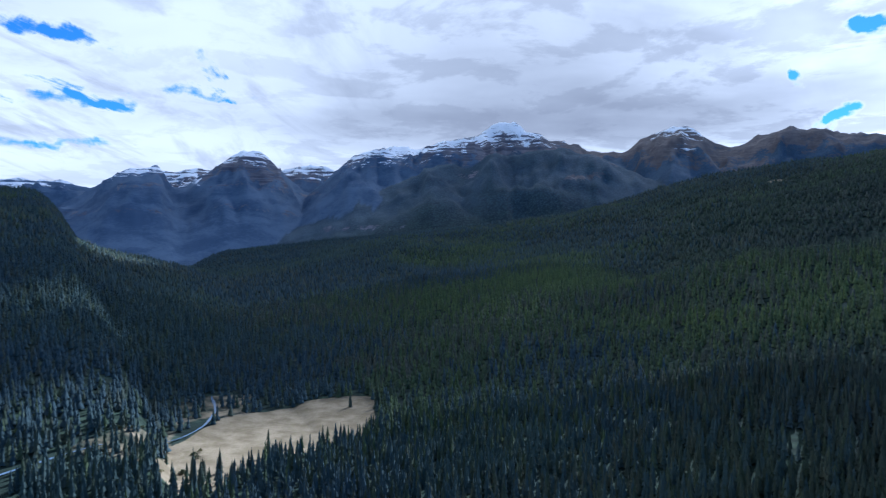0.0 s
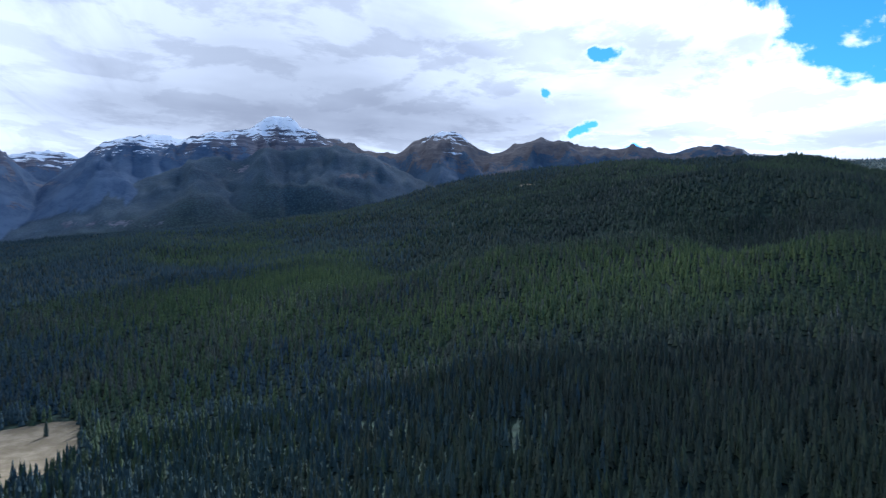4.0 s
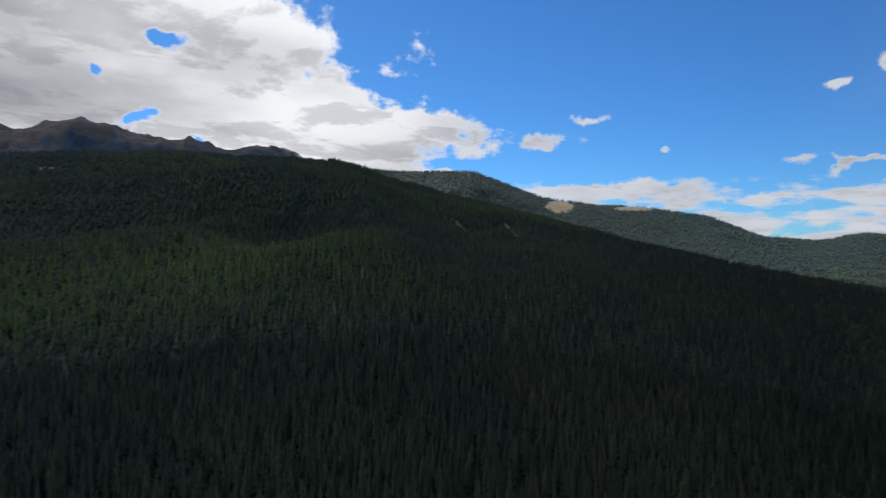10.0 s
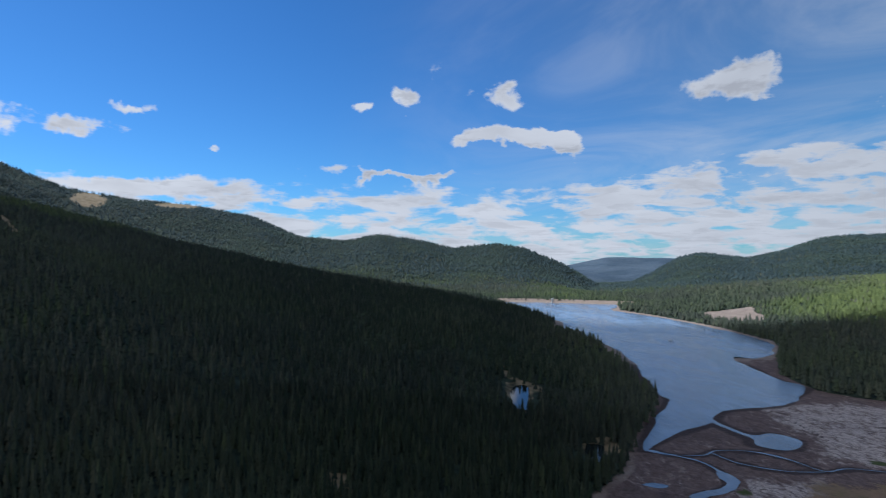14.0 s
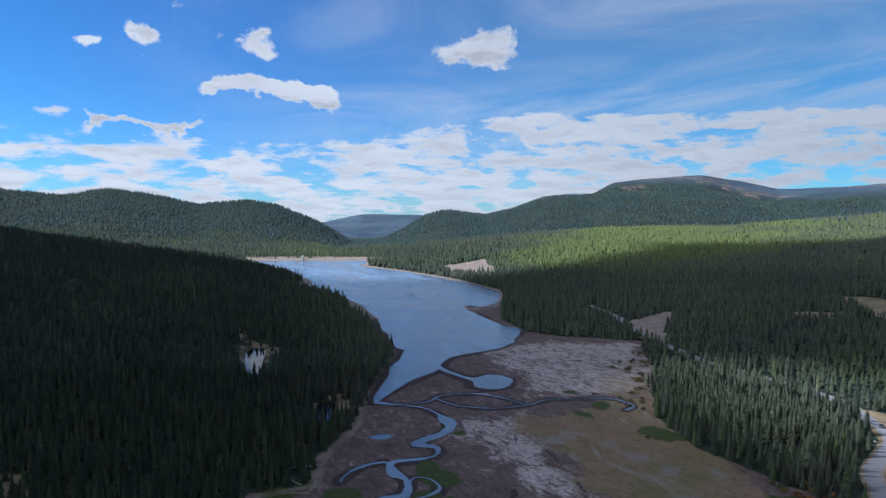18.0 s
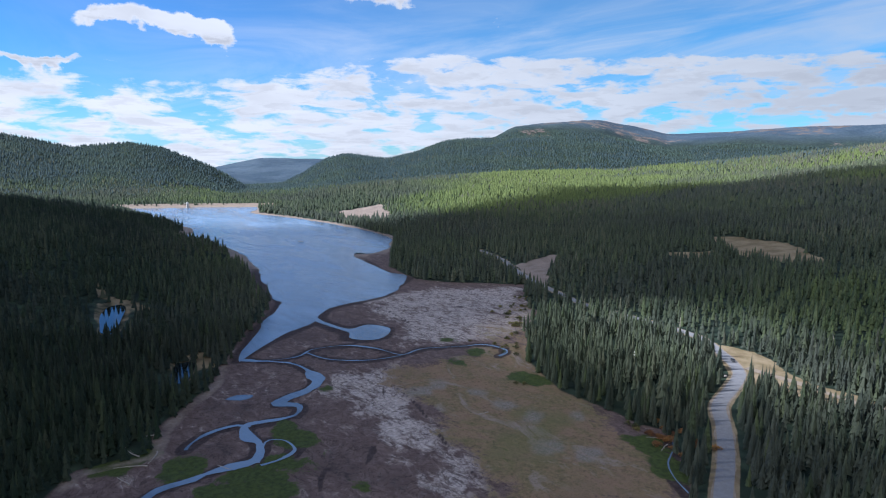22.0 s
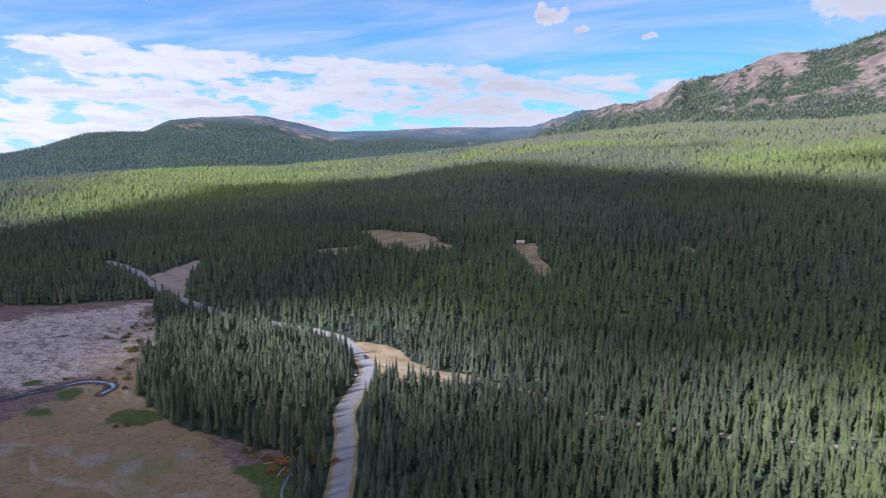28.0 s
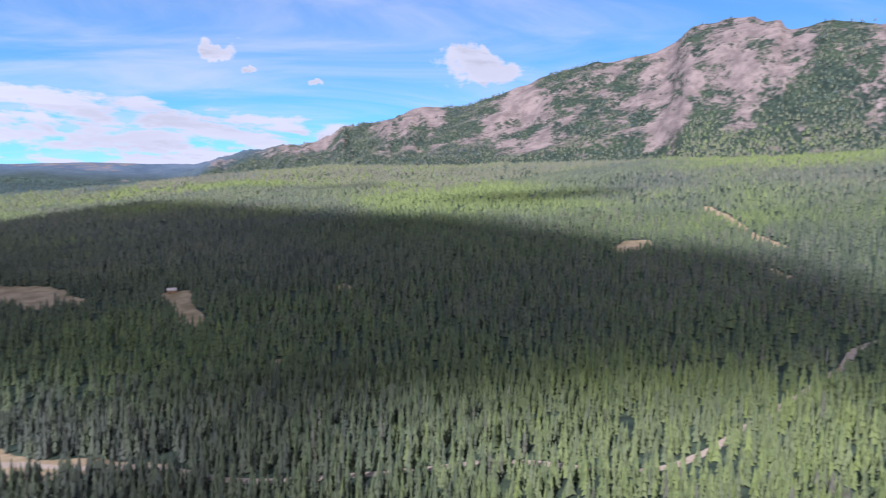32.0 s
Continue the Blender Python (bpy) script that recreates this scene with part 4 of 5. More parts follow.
def ribbon(name, line, width, mat, lift, wobble=0.0, every=3.0, across=4, crown=0.0, level=None):
    """A strip that follows the ground along a line."""
    p = np.array(curve(line, every))
    d = np.gradient(p, axis=0)
    d /= np.linalg.norm(d, axis=1)[:, None]
    side = np.stack([d[:, 1], -d[:, 0]], -1)
    lean = [width / 2 * np.clip(1 + wobble * (fbm(p[:, 0], p[:, 1], 18, 2, 61) + 0.9 * fbm(p[:, 0], p[:, 1], 11, 3, seed)), 0.3, 2.5) for seed in (62, 63)]
    s = np.linspace(-1, 1, across + 1)
    xy = p[:, None] + side[:, None] * (np.where(s[None] < 0, lean[0][:, None], lean[1][:, None]) * s[None])[..., None]
    z = height(xy[..., 0], xy[..., 1]) if level is None else np.full(xy.shape[:2], level)
    if level is None and across == 4:
        mean = np.convolve(np.pad(z.mean(1), 6, "edge"), np.ones(13) / 13, "valid")
        z = np.repeat(mean[:, None], across + 1, 1)
    z = z + lift + crown * (1 - s[None] ** 2)
    n, m = z.shape
    i, j = np.meshgrid(np.arange(n - 1), np.arange(m - 1), indexing="ij")
    faces = np.stack([i * m + j, i * m + j + 1, (i + 1) * m + j + 1, (i + 1) * m + j], -1).reshape(-1, 4)
    return mesh_from(name, np.concatenate([xy, z[..., None]], -1).reshape(-1, 3), faces, mat, None, True)


water_sheet("lake", WATER, 0.15, LAKE, "blue-grey rippled reservoir water, drawn down", "water", 4.5, 5.0)
water_sheet("pond", POND, float(height(535, -100)[0]) + 1.1, STILL, "small dark still pond among the conifers", "pond", 1.0, 5.0)
tagged(new("stream", ribbon("stream", STREAM, 4.0, LAKE, 0.22, 1.3, 2.0)), "winding shallow stream across the mud flat", "stream", kind="structure")
water_sheet("pool", POOL, 0.22, LAKE, "shallow pool left on the mud flat", "pool", 1.5, 3.0)
water_sheet("puddle", PUDDLE, 0.20, LAKE, "small puddle on the dark mud", "pool", 0.4, 3.0)
water_sheet("pond", SMALL_POND, float(height(415, -113)[0]) + 0.55, STILL, "tiny dark pond with a grassy rim", "pond", 0.5, 3.0)
for line, wide in zip(BROOKS, (1.2, 0.8, 1.9, 1.5, 0.45)):
    tagged(new("brook", ribbon("brook", line, wide, LAKE, 0.24, 1.1, 2.0)), "narrow brook winding over the mud flat", "brook", kind="structure")
tagged(new("creek", ribbon("creek", CREEK, 1.4, LAKE, 0.3, 0.8)), "narrow creek beside the dry meadow", "creek", kind="structure")
tagged(new("road_shoulder", ribbon("road_shoulder", ROAD, 7.4, GRAVEL, 0.14, 0.25)), "pale gravel shoulder along the road", "road", kind="structure")
tagged(new("road", ribbon("road", ROAD, 6.0, ASPHALT, 0.22, 0.03, crown=0.08)), "grey paved forest road with worn edges", "road", kind="structure")
tagged(new("side_road", ribbon("side_road", SIDE_ROAD, 4.6, GRAVEL, 0.18, 0.25)), "pale gravel side road through the trees", "road", kind="structure")

# ---- woods ----


def tree_shape(layers, points, rng, jag=0.45, trunk=0):
    """A conifer one metre high and one wide: drooping ragged whorls."""
    v, f = [], []
    for k in range(layers):
        s0, s1 = k / layers, min(1.0, (k + 1.55) / layers)
        rad = 0.5 * (1 - s0) ** 0.8 * (0.9 + 0.25 * rng.random())
        z0, z1 = 0.06 + 0.90 * s0, 0.08 + 0.92 * s1
        turn = rng.random() * 6.28
        base = len(v)
        for i in range(points):
            odd = i % 2
            a = turn + 6.283 * i / points + rng.normal(0, 0.12)
            q = rad * ((1 - jag) if odd else 1.0) * (1 + rng.normal(0, 0.12))
            v.append((q * math.cos(a), q * math.sin(a), z0 + (0.03 if odd else -0.02) + rng.normal(0, 0.012)))
        v.append((rng.normal(0, 0.01), rng.normal(0, 0.01), z1))
        for i in range(points):
            f.append((base + i, base + (i + 1) % points, base + points))
    return np.array(v), np.array(f)


def wood_mask(x, y):
    z, o = land(x, y)
    c = covers(x, y, z, o)
    bare = np.maximum.reduce([c["meadow"], c["mud"], c["sand"], step(c["rock"], 0.24, 0.56), c["snow"] * 2])
    for pond, off, rim in ((POND, 5, -5), (SMALL_POND, 5, -4)):
        bare = np.maximum(bare, step(signed(x + off, y, pond), rim - 2, rim))
    bare = np.maximum(bare, 1 - step(c["road"], 6.0, 8.0))
    bare = np.maximum(bare, 1 - step(away(x, y, CREEK), 3, 5))
    names = list(FORMS)
    bare = np.where(np.isin(o["owner"], [names.index(k) + 1 for k in ("front_ridge", "snow_peak", "table_peaks", "snow_range")]), 1, bare)
    # windfall gaps between the groves
    bare = np.maximum(bare, 0.5 * step(fbm(x, y, 13, 2, 35), 0.25, 0.5) * (o["r"] < 1000))
    return z, o, 1 - bare


def scatter(r0, r1, gap, rng, heads=(-42, 226), hide=0.004):
    """Places for trees in a ring about CENTRE, on wooded ground that can be seen."""
    area = math.radians(heads[1] - heads[0]) * (r1 * r1 - r0 * r0) / 2
    count = int(area / gap ** 2)
    r = np.sqrt(r0 * r0 + (r1 * r1 - r0 * r0) * rng.random(count))
    h = rng.uniform(*heads, count)
    x, y = CENTRE[0] + r * np.sin(np.radians(h)), CENTRE[1] + r * np.cos(np.radians(h))
    cell = gap * 1.0
    x = (np.floor(x / cell) + 0.5 + rng.uniform(-0.48, 0.48, count)) * cell
    y = (np.floor(y / cell) + 0.5 + rng.uniform(-0.48, 0.48, count)) * cell
    _, keep = np.unique(np.stack([np.floor(x / cell), np.floor(y / cell)]), axis=1, return_index=True)
    x, y = x[keep], y[keep]
    z, o, wood = wood_mask(x, y)
    ok = rng.random(len(x)) < wood * 1.05
    col = np.clip(np.round((np.where(o["h"] < -42, o["h"] + 360, o["h"]) + 42) / 0.25).astype(int), 0, SKYLINE.shape[1] - 1)
    row = np.clip(np.searchsorted(RADII, o["r"]) - 1, 0, len(RADII) - 1)
    ok &= (z + 22 - 112) / o["r"] > SKYLINE[row, col] - hide
    return x[ok], y[ok], z[ok]


def plant(name, places, shapes, tall, rng, label, broad=1.0):
    """Joins a wood into one mesh."""
    x, y, z = places
    count = len(x)
    patch = fbm(x, y, 260, 3, 71)
    grove = fbm(x, y, 90, 3, 72)
    h = tall * (1 + 0.22 * grove + 0.30 * fbm(x, y, 17, 2, 76)) * np.exp(rng.normal(0, 0.16, count))
    w = (0.55 * h + 0.45 * tall) * rng.uniform(0.27, 0.38, count) * broad
    hd, rd = polar(x, y)
    hd = np.where(hd < -60, hd + 360, hd)
    # woods under the cloud: shade is put into a darker needle tint
    shaded_stand = step(hd, 34, 58) * (1 - step(hd, 100, 112)) * (1 - step(rd, 1200, 1500))
    # young stands, with sunlight put into a brighter, yellower tint
    lit_young = step(hd, 118, 135) * step(rd, 800, 1200) * (1 - step(rd, 1900, 2300)) + 0.25 * step(hd, 180, 200) * (1 - step(rd, 420, 620))
    # near woods tinted lighter as if the sun reached them
    lit_corner = step(hd, 176, 196) * (1 - step(rd, 400, 520))
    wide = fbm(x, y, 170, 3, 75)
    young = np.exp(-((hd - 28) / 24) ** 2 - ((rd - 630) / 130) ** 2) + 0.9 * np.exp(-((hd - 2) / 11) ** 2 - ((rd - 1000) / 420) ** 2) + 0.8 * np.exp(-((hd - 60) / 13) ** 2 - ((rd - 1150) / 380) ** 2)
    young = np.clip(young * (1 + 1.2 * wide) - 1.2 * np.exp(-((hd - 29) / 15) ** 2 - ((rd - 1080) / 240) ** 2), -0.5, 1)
    # tint also evens out self-shading: near trees lightened, far ones darkened
    tint = np.clip(rng.normal(0.46, 0.13, count) - (0.15 + 0.24 * step(hd, 64, 86)) * shaded_stand + 0.3 * np.minimum(lit_young, 1) + 0.2 * lit_corner + 0.12 * (1 - step(rd, 360, 480)) * (1 - step(hd, 58, 85) * (1 - step(hd, 105, 125))) + 0.22 * young - 0.12 * step(rd, 900, 1150) * (1 - np.minimum(lit_young, 1)), 0, 1)
    # the foothill's sunlit band is coloured in the same way
    lit_young = lit_young + 0.8 * step(hd, 66, 80) * (1 - step(hd, 106, 112)) * step(rd, 1180, 1350) * (1 - step(rd, 1900, 2200))
    stripe = np.clip(3.5 * fbm(x, y, 330, 3, 74), -1, 1)
    kind = 0.5 * np.clip(1.2 * np.clip((0.07 + 0.7 * patch - 0.2 * shaded_stand + 0.3 * lit_corner + 0.55 * young + lit_young * (0.6 + 0.6 * stripe)) * (1 - 0.9 * step(rd, 1900, 2300)), 0.02, 0.92) + rng.normal(0, 0.16, count), 0, 1)
    kind = np.where(rng.random(count) < np.clip(0.07 + 0.7 * fbm(x, y, 200, 3, 73) - 0.1 * shaded_stand - 0.04 * step(hd, 120, 150) + 0.10 * step(hd, 186, 200), 0.015, 0.5) * (1 - 0.85 * step(rd, 1900, 2300)), 1.0, kind)
    # bluer with distance in place of haze, then bluer towards the first view
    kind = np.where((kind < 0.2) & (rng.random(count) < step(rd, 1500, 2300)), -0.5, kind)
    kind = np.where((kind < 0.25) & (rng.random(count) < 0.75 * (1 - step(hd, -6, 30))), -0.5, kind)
    # greyer, lighter tint on the rock mountain stands in for sun and haze
    kind = np.where((hd > 160) & (rd > 1450 + 12 * np.abs(hd - 185)) & (rng.random(count) < 0.75), 1.0, kind)
    tint = np.where((kind == 1.0) & (hd > 160) & (rd > 1450), np.clip(tint + 0.3, 0, 1), tint)
    spin = rng.uniform(0, 6.283, count)
    pick = rng.integers(0, len(shapes), count)
    allv, allf, allt, allk, total = [], [], [], [], 0
    for k, (sv, sf) in enumerate(shapes):
        at = np.nonzero(pick == k)[0]
        c, s = np.cos(spin[at])[:, None], np.sin(spin[at])[:, None]
        vx = x[at][:, None] + w[at][:, None] * (c * sv[:, 0] - s * sv[:, 1])
        vy = y[at][:, None] + w[at][:, None] * (s * sv[:, 0] + c * sv[:, 1])
        vz = z[at][:, None] - 0.3 + h[at][:, None] * sv[:, 2]
        allv.append(np.stack([vx, vy, vz], -1).reshape(-1, 3))
        allf.append((sf[None] + (np.arange(len(at)) * len(sv))[:, None, None] + total).reshape(-1, 3))
        allt.append(np.repeat(tint[at], len(sv))), allk.append(np.repeat(kind[at], len(sv)))
        total += len(at) * len(sv)
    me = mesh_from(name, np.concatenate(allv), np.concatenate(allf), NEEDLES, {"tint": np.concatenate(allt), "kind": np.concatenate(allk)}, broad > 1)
    return tagged(new(name, me), label, "forest", kind="stuff")


rng = np.random.default_rng(7)
NEAR_SHAPES = [tree_shape(5, 7, rng) for _ in range(6)]
MID_SHAPES = [tree_shape(3, 5, rng, 0.3) for _ in range(6)]
FAR_SHAPES = [tree_shape(1, 4, rng, 0.1) for _ in range(4)]
woods = []
for name, ring, gap, shapes, tall, label in (
        ("conifer_forest", (4, 120), 4.6, MID_SHAPES, 10.0, "dense conifer forest on the valley floor"),
        ("conifer_forest", (120, 430), 3.1, NEAR_SHAPES, 11.2, "dense dark green spruce and fir forest"),
        ("conifer_forest", (430, 1000), 4.2, MID_SHAPES, 10.2, "dense conifer forest on the valley sides"),
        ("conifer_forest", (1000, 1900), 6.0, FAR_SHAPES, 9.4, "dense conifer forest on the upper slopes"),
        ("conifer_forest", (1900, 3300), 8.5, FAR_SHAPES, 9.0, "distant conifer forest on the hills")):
    places = scatter(*ring, gap, rng, (-42, 318) if ring[0] < 100 else (-42, 226))
    if ring[0] == 120:
        # the trees along the road and the flat's edge stand as things of their own
        px, py, pz = places
        near = np.minimum(away(px, py, ROAD[8:15]), away(px, py, [(243, -253), (299, -250), (345, -270)]))
        first = np.argsort(near)[:300]
        SINGLE = [(float(px[i]), float(py[i])) for i in first]
        rest = np.ones(len(px), bool)
        rest[first] = False
        places = px[rest], py[rest], pz[rest]
    plant(name, places, shapes, tall, rng, label, 1.8 if ring[0] > 900 else 1.24 if ring[0] > 400 else 1.0)


# ---- single things ----


def part(name, bm, mat, parent, label=""):
    """Links a bmesh as one mesh under a thing or a part."""
    me = bpy.data.meshes.new(name)
    bm.to_mesh(me), bm.free()
    me.materials.append(mat)
    ob = new(name, me)
    ob.parent = parent
    return tagged(ob, label)


def thing(name, label, category, at, group="", turn=0.0):
    ob = new(name)
    ob.matrix_basis = pose(*at, 0, 0, turn)
    return tagged(ob, label, category, group)


def box(size, at=(0, 0, 0), bevel=0.03, taper=1.0):
    bm = bmesh.new()
    bmesh.ops.create_cube(bm, size=1.0)
    for v in bm.verts:
        k = taper if v.co.z > 0 else 1.0
        v.co = Vector((v.co.x * size[0] * k + at[0], v.co.y * size[1] * k + at[1], v.co.z * size[2] + at[2]))
    if bevel:
        bmesh.ops.bevel(bm, geom=bm.edges[:], offset=bevel, segments=2, affect="EDGES")
    return bm


def tube(radius, length, at=(0, 0, 0), axis="Z", tip=None, sides=12):
    bm = bmesh.new()
    bmesh.ops.create_cone(bm, cap_ends=True, segments=sides, radius1=radius, radius2=radius if tip is None else tip, depth=length)
    if axis == "X":
        bmesh.ops.rotate(bm, verts=bm.verts, matrix=Matrix.Rotation(radians(90), 3, "Y"))
    if axis == "Y":
        bmesh.ops.rotate(bm, verts=bm.verts, matrix=Matrix.Rotation(radians(90), 3, "X"))
    bmesh.ops.translate(bm, verts=bm.verts, vec=at)
    return bm


def spot(x, y, lift=0.0):
    return (x, y, float(height(x, y)[0]) + lift)


PAINT_DARK = plain("dark_car_paint", (0.03, 0.033, 0.04), 0.3, 0.1, 2.0)
PAINT_WHITE = plain("white_panel", (0.78, 0.78, 0.76), 0.45, 0.06, 1.0)
GLASS = plain("dark_glass", (0.02, 0.025, 0.03), 0.08, 0.1, 1.0)
RUBBER = plain("rubber", (0.02, 0.02, 0.02), 0.9, 0.2, 5.0)
STEEL = plain("steel", (0.45, 0.45, 0.46), 0.4, 0.15, 4.0, Metallic=0.8)
LAMP = plain("lamp_lens", (0.7, 0.7, 0.68), 0.2, 0.05, 4.0)
TAIL = plain("tail_lens", (0.35, 0.02, 0.02), 0.25, 0.05, 4.0)
LOGWALL = plain("log_wall", (0.20, 0.12, 0.07), 0.85, 0.3, 2.0)
TIN = plain("roof_metal", (0.33, 0.30, 0.28), 0.45, 0.12, 1.0)
CONCRETE = plain("concrete", (0.42, 0.40, 0.37), 0.9, 0.2, 0.6)
PAINTLINE = plain("road_paint", (0.62, 0.60, 0.52), 0.8, 0.2, 1.5)
STONE = plain("boulder_stone", (0.26, 0.23, 0.21), 0.95, 0.3, 1.0)


def make_car(at, turn):
    car = thing("car", "dark grey car driving along the forest road", "car", at, turn=turn)
    body = bmesh.new()
    outline = [(-2.2, 0.35), (-2.25, 0.75), (-2.1, 0.95), (-1.0, 1.0), (1.05, 0.98), (2.05, 0.85), (2.25, 0.65), (2.2, 0.35)]
    rows = []
    for y, k in ((-0.88, 0.97), (-0.80, 1.0), (0.80, 1.0), (0.88, 0.97)):
        rows.append([body.verts.new((x * k, y, z * (1.0 if abs(y) < 0.85 else 0.97))) for x, z in outline])
    for a, b in zip(rows, rows[1:]):
        for i in range(len(outline)):
            j = (i + 1) % len(outline)
            body.faces.new((a[i], a[j], b[j], b[i]))
    body.faces.new(rows[0][::-1]), body.faces.new(rows[-1])
    bmesh.ops.recalc_face_normals(body, faces=body.faces[:])
    part("body", body, PAINT_DARK, car)
    part("windows", box((2.3, 1.55, 0.5), (-0.35, 0, 1.2), 0.06, 0.78), GLASS, car, "dark tinted windows")
    part("roof", box((1.75, 1.25, 0.07), (-0.35, 0, 1.47), 0.03), PAINT_DARK, car)
    for x in (-1.4, 1.4):
        for y in (-0.82, 0.82):
            wheel = part("wheel", tube(0.33, 0.22, (x, y, 0.33), "Y", sides=16), RUBBER, car, "black rubber wheel")
            part("rim", tube(0.2, 0.24, (x, y, 0.33), "Y", sides=12), STEEL, wheel)
    for y in (-0.62, 0.62):
        part("headlight", box((0.08, 0.35, 0.15), (2.2, y, 0.68), 0.02), LAMP, car)
        part("tail_light", box((0.08, 0.3, 0.15), (-2.2, y, 0.78), 0.02), TAIL, car)
    return car


def make_camper(at, turn, label):
    camper = thing("camper_trailer", label, "camper", at, "campers among the trees", turn)
    part("body", box((6.2, 2.4, 2.2), (0, 0, 1.75), 0.18), PAINT_WHITE, camper)
    part("roof_vent", box((0.5, 0.5, 0.18), (0.6, 0, 2.93), 0.04), PAINT_WHITE, camper)
    part("air_conditioner", box((0.9, 0.7, 0.26), (-1.2, 0, 2.96), 0.08), PAINT_WHITE, camper)
    part("door", box((0.7, 0.05, 1.75), (1.5, -1.21, 1.6), 0.02), PAINT_WHITE, camper)
    for x in (-1.8, 0.0):
        part("window", box((0.95, 0.05, 0.6), (x, -1.21, 2.0), 0.02), GLASS, camper)
    part("stripe", box((6.0, 0.03, 0.16), (0, -1.205, 1.25), 0.0), STEEL, camper)
    for y in (-1.1, 1.1):
        part("wheel", tube(0.34, 0.22, (-0.4, y, 0.34), "Y", sides=16), RUBBER, camper)
    part("hitch", box((1.3, 0.16, 0.14), (3.6, 0, 0.62), 0.02), STEEL, camper)
    part("jack", tube(0.05, 0.62, (4.1, 0, 0.31)), STEEL, camper)
    return camper


def make_cabin(at, turn):
    cabin = thing("cabin", "small log cabin with a dull metal roof in a clearing", "cabin", at, turn=turn)
    wall = part("wall", box((7.5, 5.5, 2.6), (0, 0, 1.2), 0.05), LOGWALL, cabin)
    part("door", box((0.95, 0.08, 2.0), (1.2, -2.78, 1.0), 0.02), CONCRETE, wall)
    for x in (-1.8, 3.0):
        window = part("window", box((1.0, 0.08, 0.9), (x, -2.78, 1.5), 0.02), LOGWALL, wall)
        part("pane", box((0.8, 0.04, 0.7), (x, -2.83, 1.5), 0.0), GLASS, window)
    gable = bmesh.new()
    for x in (-3.75, 3.75):
        for y, z in ((-2.75, 2.48), (2.75, 2.48), (0, 4.35)):
            gable.verts.new((x, y, z))
    gable.verts.ensure_lookup_table()
    v = gable.verts
    for f in ((0, 1, 2), (3, 5, 4), (0, 3, 4, 1), (0, 2, 5, 3), (1, 4, 5, 2)):
        gable.faces.new([v[i] for i in f])
    part("gable", gable, LOGWALL, cabin)
    for side in (-1, 1):
        sheet = box((8.4, 3.75, 0.1), (0, 0, 0), 0.02)
        bmesh.ops.rotate(sheet, verts=sheet.verts, matrix=Matrix.Rotation(radians(-34.5 * side), 3, "X"))
        bmesh.ops.translate(sheet, verts=sheet.verts, vec=(0, side * 1.52, 3.42))
        part("roof", sheet, TIN, cabin, "dull weathered metal roofing")
    part("chimney", box((0.6, 0.6, 1.6), (-2.2, 0.8, 4.3), 0.03), CONCRETE, cabin)
    return cabin


def make_boat(at, turn):
    boat = thing("motor_boat", "small white motor boat out on the reservoir", "boat", at, turn=turn)
    hull = bmesh.new()
    sections = [(-2.6, 0.95, 0.75), (-1.0, 1.05, 0.75), (0.8, 0.95, 0.8), (2.0, 0.6, 0.9), (2.9, 0.05, 1.0)]
    rows = [[hull.verts.new(c) for c in ((x, -w, top), (x, -w * 0.6, 0.05), (x, 0, -0.15), (x, w * 0.6, 0.05), (x, w, top))] for x, w, top in sections]
    for a, b in zip(rows, rows[1:]):
        for i in range(4):
            hull.faces.new((a[i], a[i + 1], b[i + 1], b[i]))
    hull.faces.new(rows[0])
    bmesh.ops.solidify(hull, geom=hull.faces[:], thickness=0.06)
    part("hull", hull, PAINT_WHITE, boat)
    part("deck", box((4.2, 1.6, 0.06), (-0.4, 0, 0.35), 0.01), CONCRETE, boat)
    part("console", box((0.5, 0.7, 0.8), (0.4, 0, 0.75), 0.05), PAINT_WHITE, boat)
    part("windscreen", box((0.06, 0.8, 0.4), (0.7, 0, 1.25), 0.01), GLASS, boat)
    part("motor", box((0.5, 0.4, 0.9), (-2.8, 0, 0.75), 0.08), RUBBER, boat)
    for x in (-1.6, -0.5):
        part("seat", box((0.4, 1.4, 0.12), (x, 0, 0.62), 0.03), CONCRETE, boat)
    return boat


def make_log(at, length, radius, turn, seed):
    r = random.Random(seed)
    bm = bmesh.new()
    rings = []
    for k in range(9):
        s = k / 8
        rad = radius * (1 - 0.5 * s) * r.uniform(0.9, 1.1)
        bend = 0.06 * length * math.sin(s * 3 + seed)
        rings.append([bm.verts.new((length * (s - 0.5), bend + rad * math.cos(a), 0.7 * radius + rad * math.sin(a))) for a in (6.283 * i / 8 for i in range(8))])
    for a, b in zip(rings, rings[1:]):
        for i in range(8):
            bm.faces.new((a[i], a[(i + 1) % 8], b[(i + 1) % 8], b[i]))
    bm.faces.new(rings[0][::-1]), bm.faces.new(rings[-1])
    # root plate and broken limbs
    for k in range(5):
        a = r.uniform(0, 6.28)
        s = r.choice((-0.5, -0.48, 0.05, 0.2, 0.32))
        limb = bmesh.ops.create_cone(bm, cap_ends=True, segments=6, radius1=radius * 0.35, radius2=radius * 0.1, depth=radius * 4)
        m = pose(length * s, 0, radius * 1.2, r.uniform(40, 80), r.uniform(-40, 40), math.degrees(a))
        bmesh.ops.transform(bm, verts=limb["verts"], matrix=m)
    me = bpy.data.meshes.new("fallen_log")
    bm.to_mesh(me), bm.free()
    me.materials.append(DEADWOOD)
    ob = new("fallen_log", me)
    ob.matrix_basis = pose(*at, 0, 0, turn)
    return tagged(ob, "bleached fallen tree trunk lying on the flat", "log", "logs on the flat")


